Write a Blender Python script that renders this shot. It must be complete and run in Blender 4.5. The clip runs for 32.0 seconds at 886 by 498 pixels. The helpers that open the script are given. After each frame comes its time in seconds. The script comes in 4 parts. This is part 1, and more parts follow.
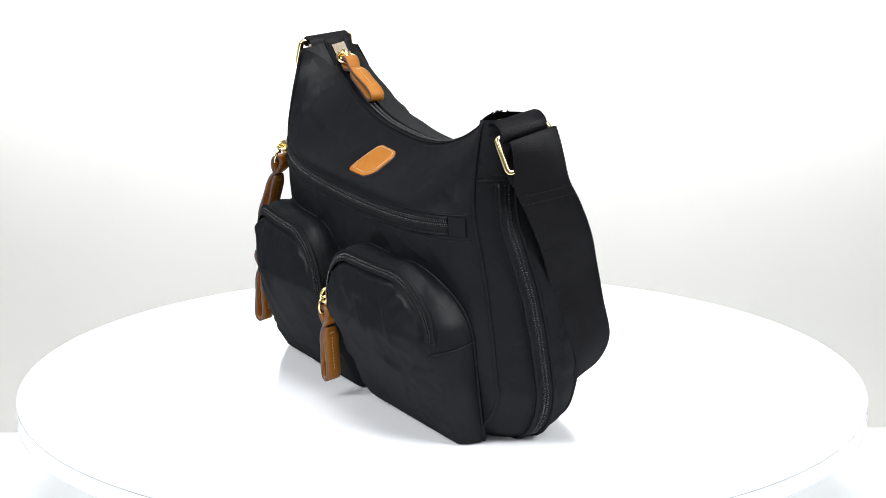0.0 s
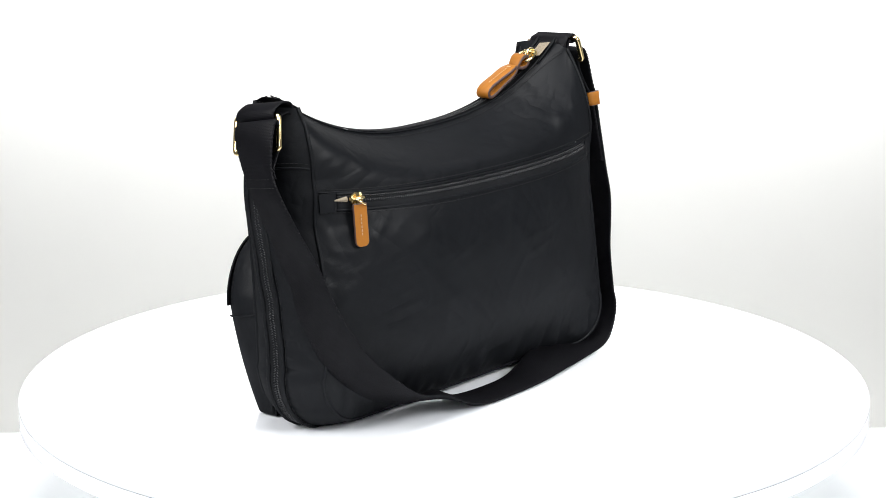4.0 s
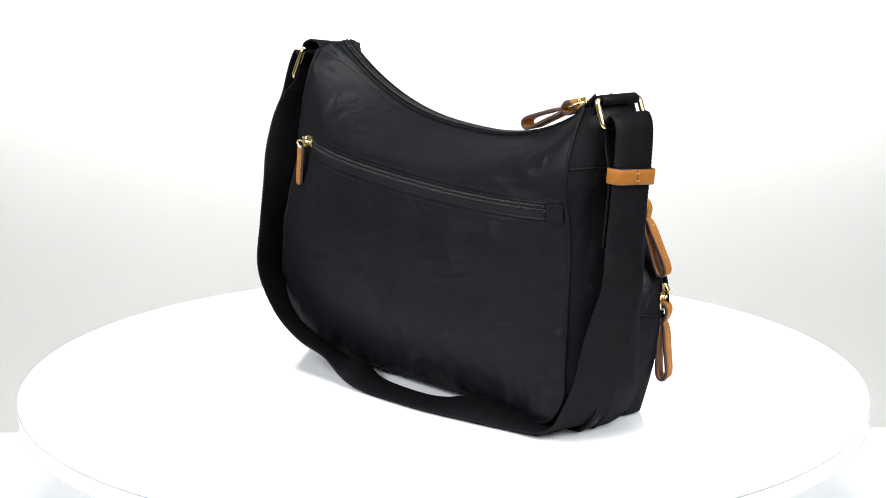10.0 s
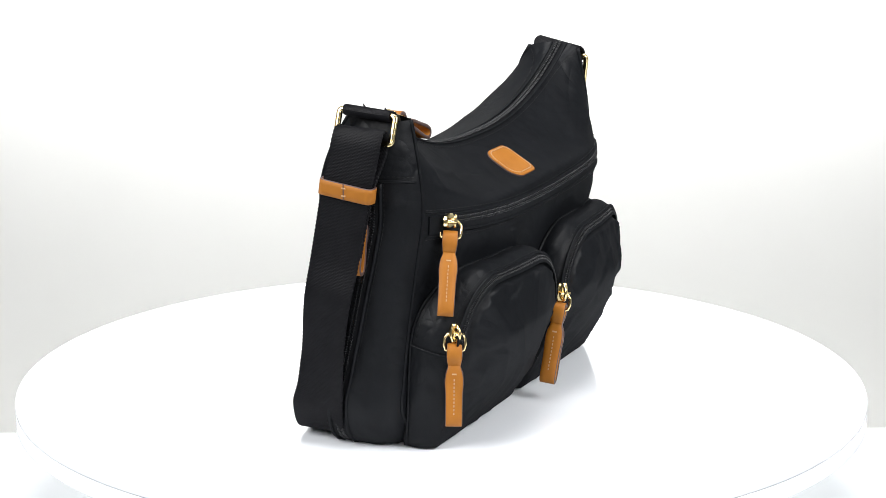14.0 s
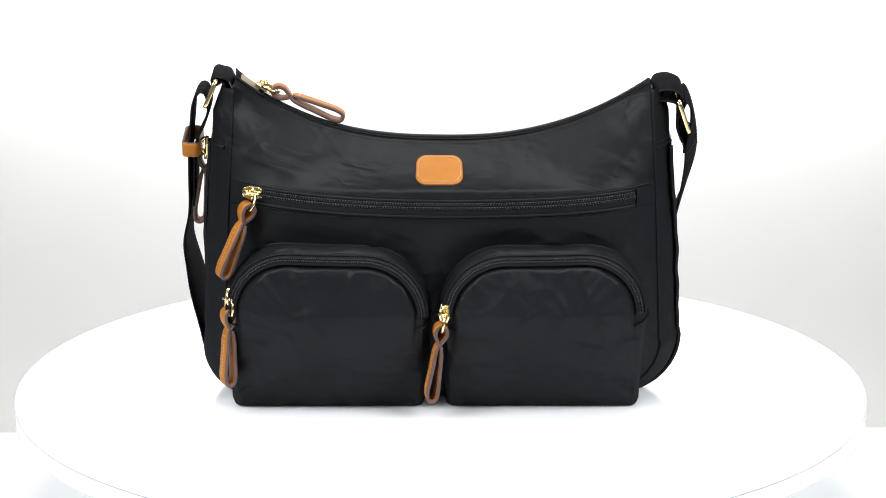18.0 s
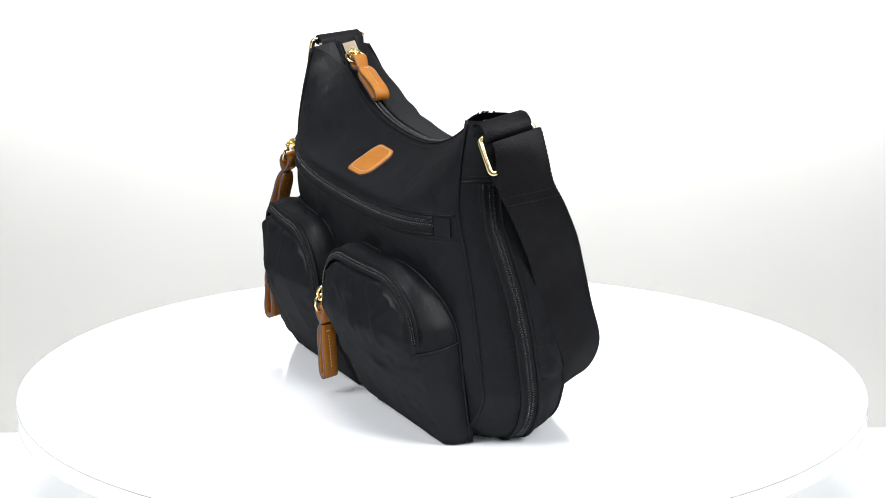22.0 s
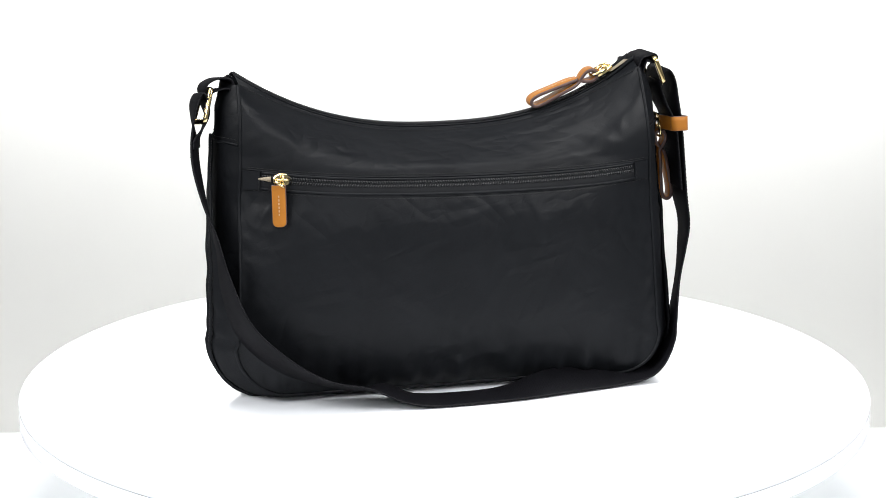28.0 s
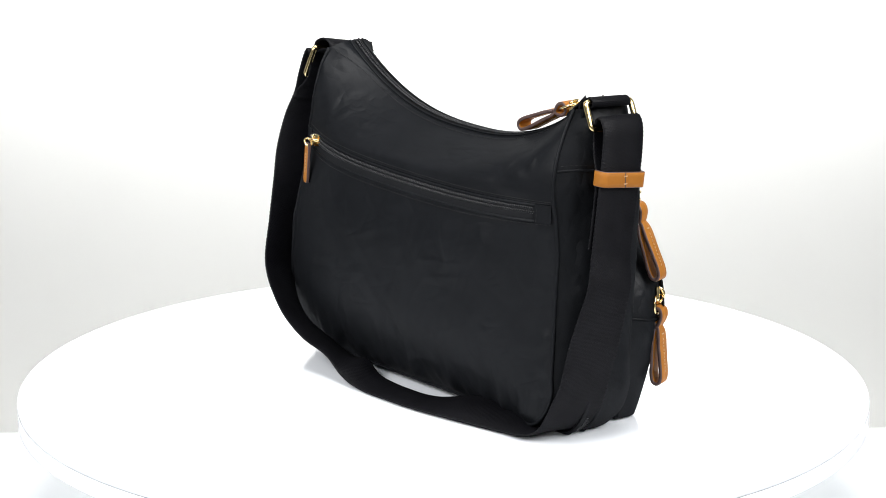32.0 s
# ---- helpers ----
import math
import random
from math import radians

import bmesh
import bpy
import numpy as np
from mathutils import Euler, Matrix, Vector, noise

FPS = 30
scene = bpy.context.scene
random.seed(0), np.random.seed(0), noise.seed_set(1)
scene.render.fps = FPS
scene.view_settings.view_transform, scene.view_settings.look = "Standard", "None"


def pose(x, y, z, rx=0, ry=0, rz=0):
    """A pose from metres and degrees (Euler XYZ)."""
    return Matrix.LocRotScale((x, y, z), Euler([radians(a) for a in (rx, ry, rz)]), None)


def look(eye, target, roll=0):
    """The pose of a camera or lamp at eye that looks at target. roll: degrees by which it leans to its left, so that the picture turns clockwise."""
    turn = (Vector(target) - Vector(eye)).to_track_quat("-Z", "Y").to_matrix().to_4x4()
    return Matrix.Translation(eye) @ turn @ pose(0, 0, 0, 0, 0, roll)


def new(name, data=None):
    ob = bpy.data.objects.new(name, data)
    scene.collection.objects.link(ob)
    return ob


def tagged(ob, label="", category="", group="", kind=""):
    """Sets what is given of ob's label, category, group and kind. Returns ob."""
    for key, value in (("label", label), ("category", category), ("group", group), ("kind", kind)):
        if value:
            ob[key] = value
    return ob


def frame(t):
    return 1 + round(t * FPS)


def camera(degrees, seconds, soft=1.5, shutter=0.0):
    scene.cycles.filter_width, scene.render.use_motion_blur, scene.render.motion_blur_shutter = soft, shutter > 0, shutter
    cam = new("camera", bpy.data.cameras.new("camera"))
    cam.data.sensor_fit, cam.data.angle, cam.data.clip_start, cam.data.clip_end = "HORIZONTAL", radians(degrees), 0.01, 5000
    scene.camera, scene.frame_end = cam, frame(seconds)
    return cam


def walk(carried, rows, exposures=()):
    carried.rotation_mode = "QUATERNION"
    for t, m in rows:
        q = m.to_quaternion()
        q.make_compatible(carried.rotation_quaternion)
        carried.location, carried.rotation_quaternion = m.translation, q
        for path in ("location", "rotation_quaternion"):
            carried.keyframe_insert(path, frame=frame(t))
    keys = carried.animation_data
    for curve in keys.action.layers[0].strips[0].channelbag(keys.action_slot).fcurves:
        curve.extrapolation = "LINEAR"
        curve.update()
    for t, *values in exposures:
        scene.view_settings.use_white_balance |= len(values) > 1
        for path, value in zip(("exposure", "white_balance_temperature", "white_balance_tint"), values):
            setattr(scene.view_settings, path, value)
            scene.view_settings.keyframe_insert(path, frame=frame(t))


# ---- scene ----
# ---- camera ----
cam = camera(17.74, 32.0, soft=0.8)
EYE = (0.0005, -2.1657, 0.6590)
VIEW = look(EYE, (0.0005, -2.1657 + 0.96934, 0.6590 - 0.24573), -0.08)
walk(cam, [(0.0, VIEW), (32.0, VIEW)], exposures=[(0.0, 0.0), (32.0, 0.0)])

# ---- light ----
world = bpy.data.worlds.new("studio_air")
scene.world = world
world.use_nodes = True
world.node_tree.nodes["Background"].inputs[0].default_value = (0.93, 0.97, 1.0, 1)
world.node_tree.nodes["Background"].inputs[1].default_value = 0.17


def softbox(name, eye, target, sx, sy, power, spread=180, colour=(1, 1, 1)):
    data = bpy.data.lights.new(name, "AREA")
    data.shape, data.size, data.size_y, data.energy, data.color = "RECTANGLE", sx, sy, power, colour
    data.spread = radians(spread)
    ob = new(name, data)
    ob.matrix_world = look(eye, target)
    return ob


softbox("softbox_left", (-1.5, -1.0, 1.4), (0, 0, 0.0), 1.2, 1.2, 7.3, 55)
softbox("softbox_right", (1.5, -1.0, 1.4), (0, 0, 0.0), 1.2, 1.2, 7.3, 55)
softbox("softbox_top", (0, 0.0, 1.8), (0, 0, 0), 1.2, 0.9, 3.6, 50)
# added fill from the camera side, to whiten the turntable's rim and the table
softbox("added_front_fill", (0, -2.7, 1.05), (0, -0.2, -0.1), 1.4, 0.4, 1.9, 70)
softbox("background_light", (0.02, 0.30, 0.95), (0.02, 1.2, -0.14), 0.9, 0.4, 25.5, 100)


# ---- materials ----
def material(name):
    m = bpy.data.materials.new(name)
    m.use_nodes = True
    nt = m.node_tree
    return m, nt, nt.nodes["Principled BSDF"], nt.nodes, nt.links


def coords(nodes, links, scale=(1, 1, 1)):
    tc, mp = nodes.new("ShaderNodeTexCoord"), nodes.new("ShaderNodeMapping")
    mp.inputs["Scale"].default_value = scale
    links.new(tc.outputs["Object"], mp.inputs["Vector"])
    return mp.outputs["Vector"]


def noise_tex(nodes, links, vec, scale, detail=3, rough=0.5):
    n = nodes.new("ShaderNodeTexNoise")
    n.inputs["Scale"].default_value, n.inputs["Detail"].default_value, n.inputs["Roughness"].default_value = scale, detail, rough
    links.new(vec, n.inputs["Vector"])
    return n.outputs["Fac"]


def ramp(nodes, links, fac, a, b, lo=0.3, hi=0.7):
    r = nodes.new("ShaderNodeValToRGB")
    r.color_ramp.elements[0].position, r.color_ramp.elements[1].position = lo, hi
    r.color_ramp.elements[0].color, r.color_ramp.elements[1].color = (*a, 1), (*b, 1)
    links.new(fac, r.inputs["Fac"])
    return r.outputs["Color"]


def bump(nodes, links, height, strength, distance, before=None):
    b = nodes.new("ShaderNodeBump")
    b.inputs["Strength"].default_value, b.inputs["Distance"].default_value = strength, distance
    links.new(height, b.inputs["Height"])
    if before is not None:
        links.new(before, b.inputs["Normal"])
    return b.outputs["Normal"]


def wave(nodes, links, vec, scale, direction="X", distort=0.0):
    w = nodes.new("ShaderNodeTexWave")
    w.bands_direction = direction
    w.inputs["Scale"].default_value, w.inputs["Distortion"].default_value = scale, distort
    links.new(vec, w.inputs["Vector"])
    return w.outputs["Fac"]


def fabric(nodes, links, colour, normal, gloss, rough, edge=2.6):
    """Dull dark thread under a weak, soft gloss that rises at a grazing view."""
    nodes.remove(nodes["Principled BSDF"])
    dull, shine, both = nodes.new("ShaderNodeBsdfDiffuse"), nodes.new("ShaderNodeBsdfGlossy"), nodes.new("ShaderNodeAddShader")
    facing, level = nodes.new("ShaderNodeLayerWeight"), nodes.new("ShaderNodeMapRange")
    level.inputs["From Min"].default_value, level.inputs["From Max"].default_value = 0.35, 0.95
    level.inputs["To Min"].default_value, level.inputs["To Max"].default_value = gloss, gloss * edge
    links.new(facing.outputs["Facing"], level.inputs["Value"])
    links.new(level.outputs["Result"], shine.inputs["Color"])
    links.new(colour, dull.inputs["Color"])
    shine.inputs["Roughness"].default_value = rough
    for shader in (dull, shine):
        links.new(normal, shader.inputs["Normal"])
    links.new(dull.outputs[0], both.inputs[0])
    links.new(shine.outputs[0], both.inputs[1])
    links.new(both.outputs[0], nodes["Material Output"].inputs["Surface"])


def cloth(name, dark, light, rough, weave, crease, gloss=0.0, crumple=0.0):
    m, nt, bsdf, nodes, links = material(name)
    vec = coords(nodes, links)
    colour = ramp(nodes, links, noise_tex(nodes, links, vec, 22, 3), dark, light)
    n1 = bump(nodes, links, noise_tex(nodes, links, coords(nodes, links, (1, 1, 0.6)), 38, 4, 0.55), crease, 0.004)
    # long, sharp crumples in three directions that come and go over the cloth
    for turn, size, far in ((0.5, 62, 0.0), (-0.75, 52, 3.0), (1.25, 80, 7.0)):
        mp, shift = nodes.new("ShaderNodeMapping"), nodes.new("ShaderNodeMapping")
        mp.inputs["Rotation"].default_value = (0.2 * turn, turn, 0.15)
        shift.inputs["Location"].default_value = (far, far, 0)
        shift.inputs["Scale"].default_value = (1.0, 1.0, 0.20)
        links.new(vec, mp.inputs["Vector"])
        links.new(mp.outputs["Vector"], shift.inputs["Vector"])
        ridge = noise_tex(nodes, links, shift.outputs["Vector"], size, 1.5, 0.45)
        place = nodes.new("ShaderNodeMapRange")
        place.inputs["From Min"].default_value, place.inputs["From Max"].default_value = 0.42, 0.62
        links.new(noise_tex(nodes, links, mp.outputs["Vector"], 24, 1), place.inputs["Value"])
        mask = nodes.new("ShaderNodeMath")
        mask.operation = "MULTIPLY"
        centred, fold = nodes.new("ShaderNodeMath"), nodes.new("ShaderNodeMath")
        centred.operation, fold.operation = "SUBTRACT", "ABSOLUTE"
        centred.inputs[1].default_value = 0.5
        links.new(ridge, centred.inputs[0])
        links.new(centred.outputs[0], fold.inputs[0])
        links.new(fold.outputs[0], mask.inputs[0])
        links.new(place.outputs["Result"], mask.inputs[1])
        n1 = bump(nodes, links, mask.outputs[0], crumple, 0.006, n1)
    fine = noise_tex(nodes, links, coords(nodes, links, (weave, weave, weave * 2.2)), 1.0, 1)
    # uneven light on single threads, put into the colour as lighter and darker specks
    thread, tinted = nodes.new("ShaderNodeMapRange"), nodes.new("ShaderNodeVectorMath")
    thread.inputs["From Min"].default_value, thread.inputs["From Max"].default_value = 0.3, 0.7
    thread.inputs["To Min"].default_value, thread.inputs["To Max"].default_value = 0.65, 1.35
    tinted.operation = "SCALE"
    links.new(fine, thread.inputs["Value"])
    links.new(colour, tinted.inputs[0])
    links.new(thread.outputs["Result"], tinted.inputs["Scale"])
    fabric(nodes, links, tinted.outputs[0], bump(nodes, links, fine, 0.4, 0.0002, n1), gloss, rough)
    return m


NYLON = cloth("black_nylon", (0.0049, 0.0055, 0.0067), (0.0066, 0.0073, 0.0088), 0.44, 1100, 0.05, 0.0105, 0.38)
TAPE = cloth("black_zip_tape", (0.006, 0.0065, 0.0075), (0.009, 0.0095, 0.011), 0.6, 2200, 0.05, 0.008)
LINING = cloth("beige_lining", (0.20, 0.165, 0.12), (0.27, 0.23, 0.17), 0.7, 1500, 0.1, 0.02)


def webbing_material():
    m, nt, bsdf, nodes, links = material("black_webbing")
    vec = coords(nodes, links)
    colour = ramp(nodes, links, noise_tex(nodes, links, vec, 60, 3), (0.0032, 0.0032, 0.0042), (0.0050, 0.0050, 0.0064))
    uv = nodes.new("ShaderNodeUVMap")
    # ribs across the strap, a slanting twill and single threads
    n1 = bump(nodes, links, wave(nodes, links, uv.outputs["UV"], 300, "X", 0.6), 0.18, 0.0005)
    n2 = bump(nodes, links, wave(nodes, links, uv.outputs["UV"], 260, "DIAGONAL", 0.8), 0.18, 0.0005, n1)
    normal = bump(nodes, links, noise_tex(nodes, links, uv.outputs["UV"], 900, 2), 0.5, 0.0004, n2)
    fabric(nodes, links, colour, normal, 0.0095, 0.42)
    return m


WEBBING = webbing_material()


def plain(name, a, b, rough, metal=0.0, scale=80, bumpy=0.1, depth=0.0004):
    m, nt, bsdf, nodes, links = material(name)
    vec = coords(nodes, links)
    n = noise_tex(nodes, links, vec, scale, 4)
    links.new(ramp(nodes, links, n, a, b), bsdf.inputs["Base Color"])
    links.new(bump(nodes, links, noise_tex(nodes, links, vec, scale * 6, 2), bumpy, depth), bsdf.inputs["Normal"])
    bsdf.inputs["Roughness"].default_value, bsdf.inputs["Metallic"].default_value = rough, metal
    return m


LEATHER = plain("tan_leather", (0.275, 0.098, 0.009), (0.33, 0.122, 0.013), 0.55, 0, 60, 0.15)
LEATHER.node_tree.nodes["Principled BSDF"].inputs["Specular IOR Level"].default_value = 0.25
LEATHER_EDGE = plain("dark_leather_edge", (0.055, 0.030, 0.026), (0.085, 0.048, 0.042), 0.5, 0, 90, 0.1)
GOLD = plain("polished_gold_metal", (0.80, 0.62, 0.30), (0.86, 0.70, 0.38), 0.16, 1.0, 40, 0.03)
COIL = cloth("black_zip_coil", (0.006, 0.0065, 0.0075), (0.010, 0.0105, 0.012), 0.22, 900, 0.0, 0.030)
THREAD = plain("black_thread", (0.0035, 0.0035, 0.004), (0.006, 0.006, 0.007), 0.85, 0, 300, 0.1)
PALE_THREAD = plain("pale_thread", (0.38, 0.23, 0.11), (0.46, 0.30, 0.17), 0.6, 0, 300, 0.1)
TURNTABLE_WHITE = plain("glossy_white_acrylic", (0.845, 0.87, 0.91), (0.865, 0.885, 0.92), 0.13, 0, 8, 0.02)
TABLE_WHITE = plain("white_laminate", (0.65, 0.67, 0.685), (0.67, 0.69, 0.705), 0.4, 0, 8, 0.05)
PAPER = plain("white_paper_backdrop", (0.835, 0.835, 0.82), (0.855, 0.855, 0.84), 0.9, 0, 5, 0.05)
GAP_SHADE = plain("gap_shade", (0.20, 0.21, 0.22), (0.24, 0.25, 0.26), 0.7, 0, 50, 0.05)


# ---- building helpers ----
def build(name, verts, faces, mats, parent=None, label="", smooth=True, slots=None, uvs=None):
    me = bpy.data.meshes.new(name)
    me.from_pydata([tuple(v) for v in verts], [], faces)
    for m in (mats if isinstance(mats, (list, tuple)) else [mats]):
        me.materials.append(m)
    if slots:
        me.polygons.foreach_set("material_index", slots)
    me.polygons.foreach_set("use_smooth", [smooth] * len(faces))
    if uvs is not None:
        layer = me.uv_layers.new(name="UVMap")
        for loop in me.loops:
            layer.data[loop.index].uv = uvs[loop.vertex_index]
    bm = bmesh.new()
    bm.from_mesh(me)
    bmesh.ops.recalc_face_normals(bm, faces=bm.faces)
    bm.to_mesh(me)
    bm.free()
    ob = new(name, me)
    if parent is not None:
        ob.parent = parent
    if label:
        ob["label"] = label
    return ob


def grid_faces(nu, nv, closed_u=False, closed_v=False):
    out = []
    for i in range(nu if closed_u else nu - 1):
        for j in range(nv if closed_v else nv - 1):
            a, b = i, (i + 1) % nu
            c, d = j, (j + 1) % nv
            out.append((a * nv + c, b * nv + c, b * nv + d, a * nv + d))
    return out


def hermite(xs, ys):
    """A smooth curve through a few values."""
    xs, ys = np.array(xs, float), np.array(ys, float)
    m = np.gradient(ys, xs)

    def f(x):
        x = min(max(x, xs[0]), xs[-1])
        i = min(int(np.searchsorted(xs, x, side="right")) - 1, len(xs) - 2)
        h = xs[i + 1] - xs[i]
        t = (x - xs[i]) / h
        return float((1 + 2 * t) * (1 - t) ** 2 * ys[i] + t * (1 - t) ** 2 * h * m[i] + t * t * (3 - 2 * t) * ys[i + 1] + t * t * (t - 1) * h * m[i + 1])
    return f


def resample(points, step):
    pts = [Vector(p) for p in points]
    d = [0.0]
    for a, b in zip(pts, pts[1:]):
        d.append(d[-1] + (b - a).length)
    n = max(2, int(round(d[-1] / step)) + 1)
    out = []
    for s in np.linspace(0, d[-1], n):
        i = min(max(int(np.searchsorted(d, s, side="right")) - 1, 0), len(pts) - 2)
        t = (s - d[i]) / max(d[i + 1] - d[i], 1e-9)
        out.append(pts[i].lerp(pts[i + 1], t))
    return out


def spline(points, n):
    """Catmull-Rom through the points, n samples a span."""
    p = [Vector(q) for q in points]
    p = [p[0] * 2 - p[1]] + p + [p[-1] * 2 - p[-2]]
    out = []
    for i in range(1, len(p) - 2):
        for k in range(n):
            t = k / n
            out.append(0.5 * (2 * p[i] + (p[i + 1] - p[i - 1]) * t + (2 * p[i - 1] - 5 * p[i] + 4 * p[i + 1] - p[i + 2]) * t * t
                              + (3 * p[i] - p[i - 1] - 3 * p[i + 1] + p[i + 2]) * t ** 3))
    out.append(p[-2].copy())
    return out


def tube_data(points, r, n=8, closed=False):
    pts = [Vector(p) for p in points]
    verts = []
    up = Vector((0.13, 0.31, 0.94))
    m = len(pts)
    for i, p in enumerate(pts):
        a = pts[(i - 1) % m] if closed or i else p
        b = pts[(i + 1) % m] if closed or i < m - 1 else p
        t = (b - a).normalized()
        u = (up - t * up.dot(t)).normalized()
        up = u
        v = t.cross(u)
        rr = r(i / max(m - 1, 1)) if callable(r) else r
        verts += [p + (u * math.cos(2 * math.pi * k / n) + v * math.sin(2 * math.pi * k / n)) * rr for k in range(n)]
    faces = grid_faces(m, n, closed, True)
    if not closed:
        faces += [tuple(range(n)), tuple(range((m - 1) * n, m * n))]
    return verts, faces


def joined(pieces):
    verts, faces = [], []
    for v, f in pieces:
        o = len(verts)
        verts += v
        faces += [tuple(i + o for i in q) for q in f]
    return verts, faces


def pin_data(c, along, up, side):
    """A short rounded rod: half-axis along, and two radii across."""
    c, along, up, side = Vector(c), Vector(along), Vector(up), Vector(side)
    verts = []
    for f, k in ((-1, 0.55), (-0.75, 1), (0.75, 1), (1, 0.55)):
        verts += [c + along * f + (up * math.sin(a) + side * math.cos(a)) * k for a in np.linspace(0, math.pi, 5)]
    return verts, grid_faces(4, 5) + [(0, 1, 2, 3, 4), (15, 16, 17, 18, 19)]


def box_data(c, x, y, z):
    """A box from its centre and three half-axes."""
    c, x, y, z = Vector(c), Vector(x), Vector(y), Vector(z)
    verts = [c + x * i + y * j + z * k for i in (-1, 1) for j in (-1, 1) for k in (-1, 1)]
    return verts, [(0, 1, 3, 2), (4, 6, 7, 5), (0, 4, 5, 1), (2, 3, 7, 6), (0, 2, 6, 4), (1, 5, 7, 3)]


# ---- the studio ----
def lathe(name, profile, mat, parent=None, n=160, centre=(0, 0, 0), label=""):
    verts = [(centre[0] + r * math.cos(2 * math.pi * i / n), centre[1] + r * math.sin(2 * math.pi * i / n), z) for i in range(n) for r, z in profile]
    return build(name, verts, grid_faces(n, len(profile), True), mat, parent, label)


def studio():
    # backdrop: a paper sweep that hangs behind the table, runs under it and forward past the camera
    prof = [(1.2, 3.0), (1.2, 1.0), (1.2, -0.45)]
    prof += [(1.2 - 0.42 * (1 - math.cos(a)), -0.45 - 0.42 * math.sin(a)) for a in np.linspace(0, math.pi / 2, 12)]
    prof += [(-3.6, -0.87)]
    verts = [(x, y, z) for x in (-3.2, 3.2) for y, z in prof] + [(x, y + 0.004, z - 0.004) for x in (-3.2, 3.2) for y, z in prof]
    n = len(prof)
    faces = grid_faces(2, n) + [tuple(2 * n + i for i in f) for f in grid_faces(2, n)]
    tagged(build("backdrop", verts, faces, PAPER), "plain white seamless paper backdrop of a photo studio", "backdrop", kind="structure")
    # table
    table = new("display_table")
    W, Y0, Y1, Z, T = 0.95, -0.75, 0.190, -0.100, 0.03
    v, f = box_data((0, 0, 0), (W, 0, 0), (0, (Y1 - Y0) / 2, 0), (0, 0, T / 2))
    top = build("tabletop", v, f, TABLE_WHITE, table, smooth=False)
    top.matrix_local = pose(0, (Y0 + Y1) / 2, Z - T / 2, 0, 0, 0.8)
    mod = top.modifiers.new("edge", "BEVEL")
    mod.width, mod.segments = 0.003, 3
    for x in (-0.85, 0.85):
        for y in (-0.65, 0.10):
            v, f = box_data((x, y, (Z - T - 0.87) / 2), (0.02, 0, 0), (0, 0.02, 0), (0, 0, (0.87 + Z - T) / 2))
            build("leg", v, f, TABLE_WHITE, table, smooth=False)
    tagged(table, "white laminate table under the turntable in a photo studio", "table")


def turntable():
    tt = new("turntable")
    c = (-0.0015, 0.0004, 0)
    R, T = 0.336, 0.0189
    lathe("top_plate", [(0.0, 0.0), (0.1, 0.0), (0.25, 0.0), (R - 0.0015, 0.0), (R - 0.0004, -0.0004), (R, -0.0014), (R, -0.0042), (0, -0.0042)], TURNTABLE_WHITE, tt, 192, c)
    # grey disc whose colour stands for the shade in the gap above the rim
    lathe("seam", [(0, -0.0043), (R - 0.0006, -0.0043), (R - 0.0006, -0.0048), (0, -0.0048)], GAP_SHADE, tt, 192, c)
    lathe("rim", [(0, -0.0049), (R - 0.0004, -0.0049), (R, -0.0055), (R, -T + 0.001), (R - 0.001, -T), (0, -T)], TURNTABLE_WHITE, tt, 192, c)
    lathe("foot", [(0, -T - 0.0002), (0.20, -T - 0.0002), (0.20, -0.1), (0, -0.1)], TURNTABLE_WHITE, tt, 96, c)
    return tagged(tt, "round glossy white motorised turntable with a thin rim seam", "turntable")


studio()
table_disc = turntable()

# ---- the handbag: shape of the body ----
half_width = hermite([0, 0.03, 0.10, 0.17, 0.21, 0.27], [0.1670, 0.1685, 0.1665, 0.1630, 0.1608, 0.1585])
front_mid = hermite([0, 0.02, 0.06, 0.12, 0.150, 0.165, 0.178], [-0.046, -0.052, -0.064, -0.0785, -0.0840, -0.0850, -0.0832])
front_edge = hermite([0, 0.084, 0.15, 0.178, 0.21, 0.232, 0.255], [-0.040, -0.046, -0.0540, -0.0580, -0.0555, -0.0515, -0.0470])
back_mid = hermite([0, 0.014, 0.03, 0.06, 0.10, 0.15, 0.165, 0.175, 0.186], [0.014, 0.0280, 0.0370, 0.0470, 0.0510, 0.0500, 0.0455, 0.0400, 0.0355])
back_edge = hermite([0, 0.025, 0.07, 0.12, 0.165, 0.19, 0.21, 0.228, 0.255], [0.010, 0.014, 0.019, 0.0225, 0.0210, 0.0215, 0.0165, 0.0085, -0.0070])


def lean(x, z, k=-0.058):
    """The top of the bag is turned a little against its foot."""
    t = min(max((z - 0.12) / 0.12, 0), 1)
    return k * x * t * t * (3 - 2 * t)


def edge_y(front, x, z):
    full = 0 if front else 0.025 * min(max((-x - 0.03) / 0.11, 0), 1) * min(max((0.140 - z) / 0.14, 0), 1) ** 1.3
    if not front and x > 0.05:
        full = 0.006 * min((x - 0.05) / 0.08, 1) * min(max((0.120 - z) / 0.05, 0), 1)
        full -= 0.009 * min((x - 0.05) / 0.08, 1) * min(max((z - 0.110) / 0.05, 0), 1) * min(max((0.235 - z) / 0.04, 0), 1)
    return (front_edge if front else back_edge)(z) + full + lean(x, z, -0.015 if front else -0.038)


def z_top(x):
    return 0.2050 + 0.0462 * (abs(x) / 0.158) ** (2.6 if x < 0 else 2.35)


def z_edge(x):
    """The panels end a little below the zip."""
    return z_top(x) - 0.0012 - (0.0025 if x > 0 else 0.002) * min(abs(x) / 0.158, 1) ** 8


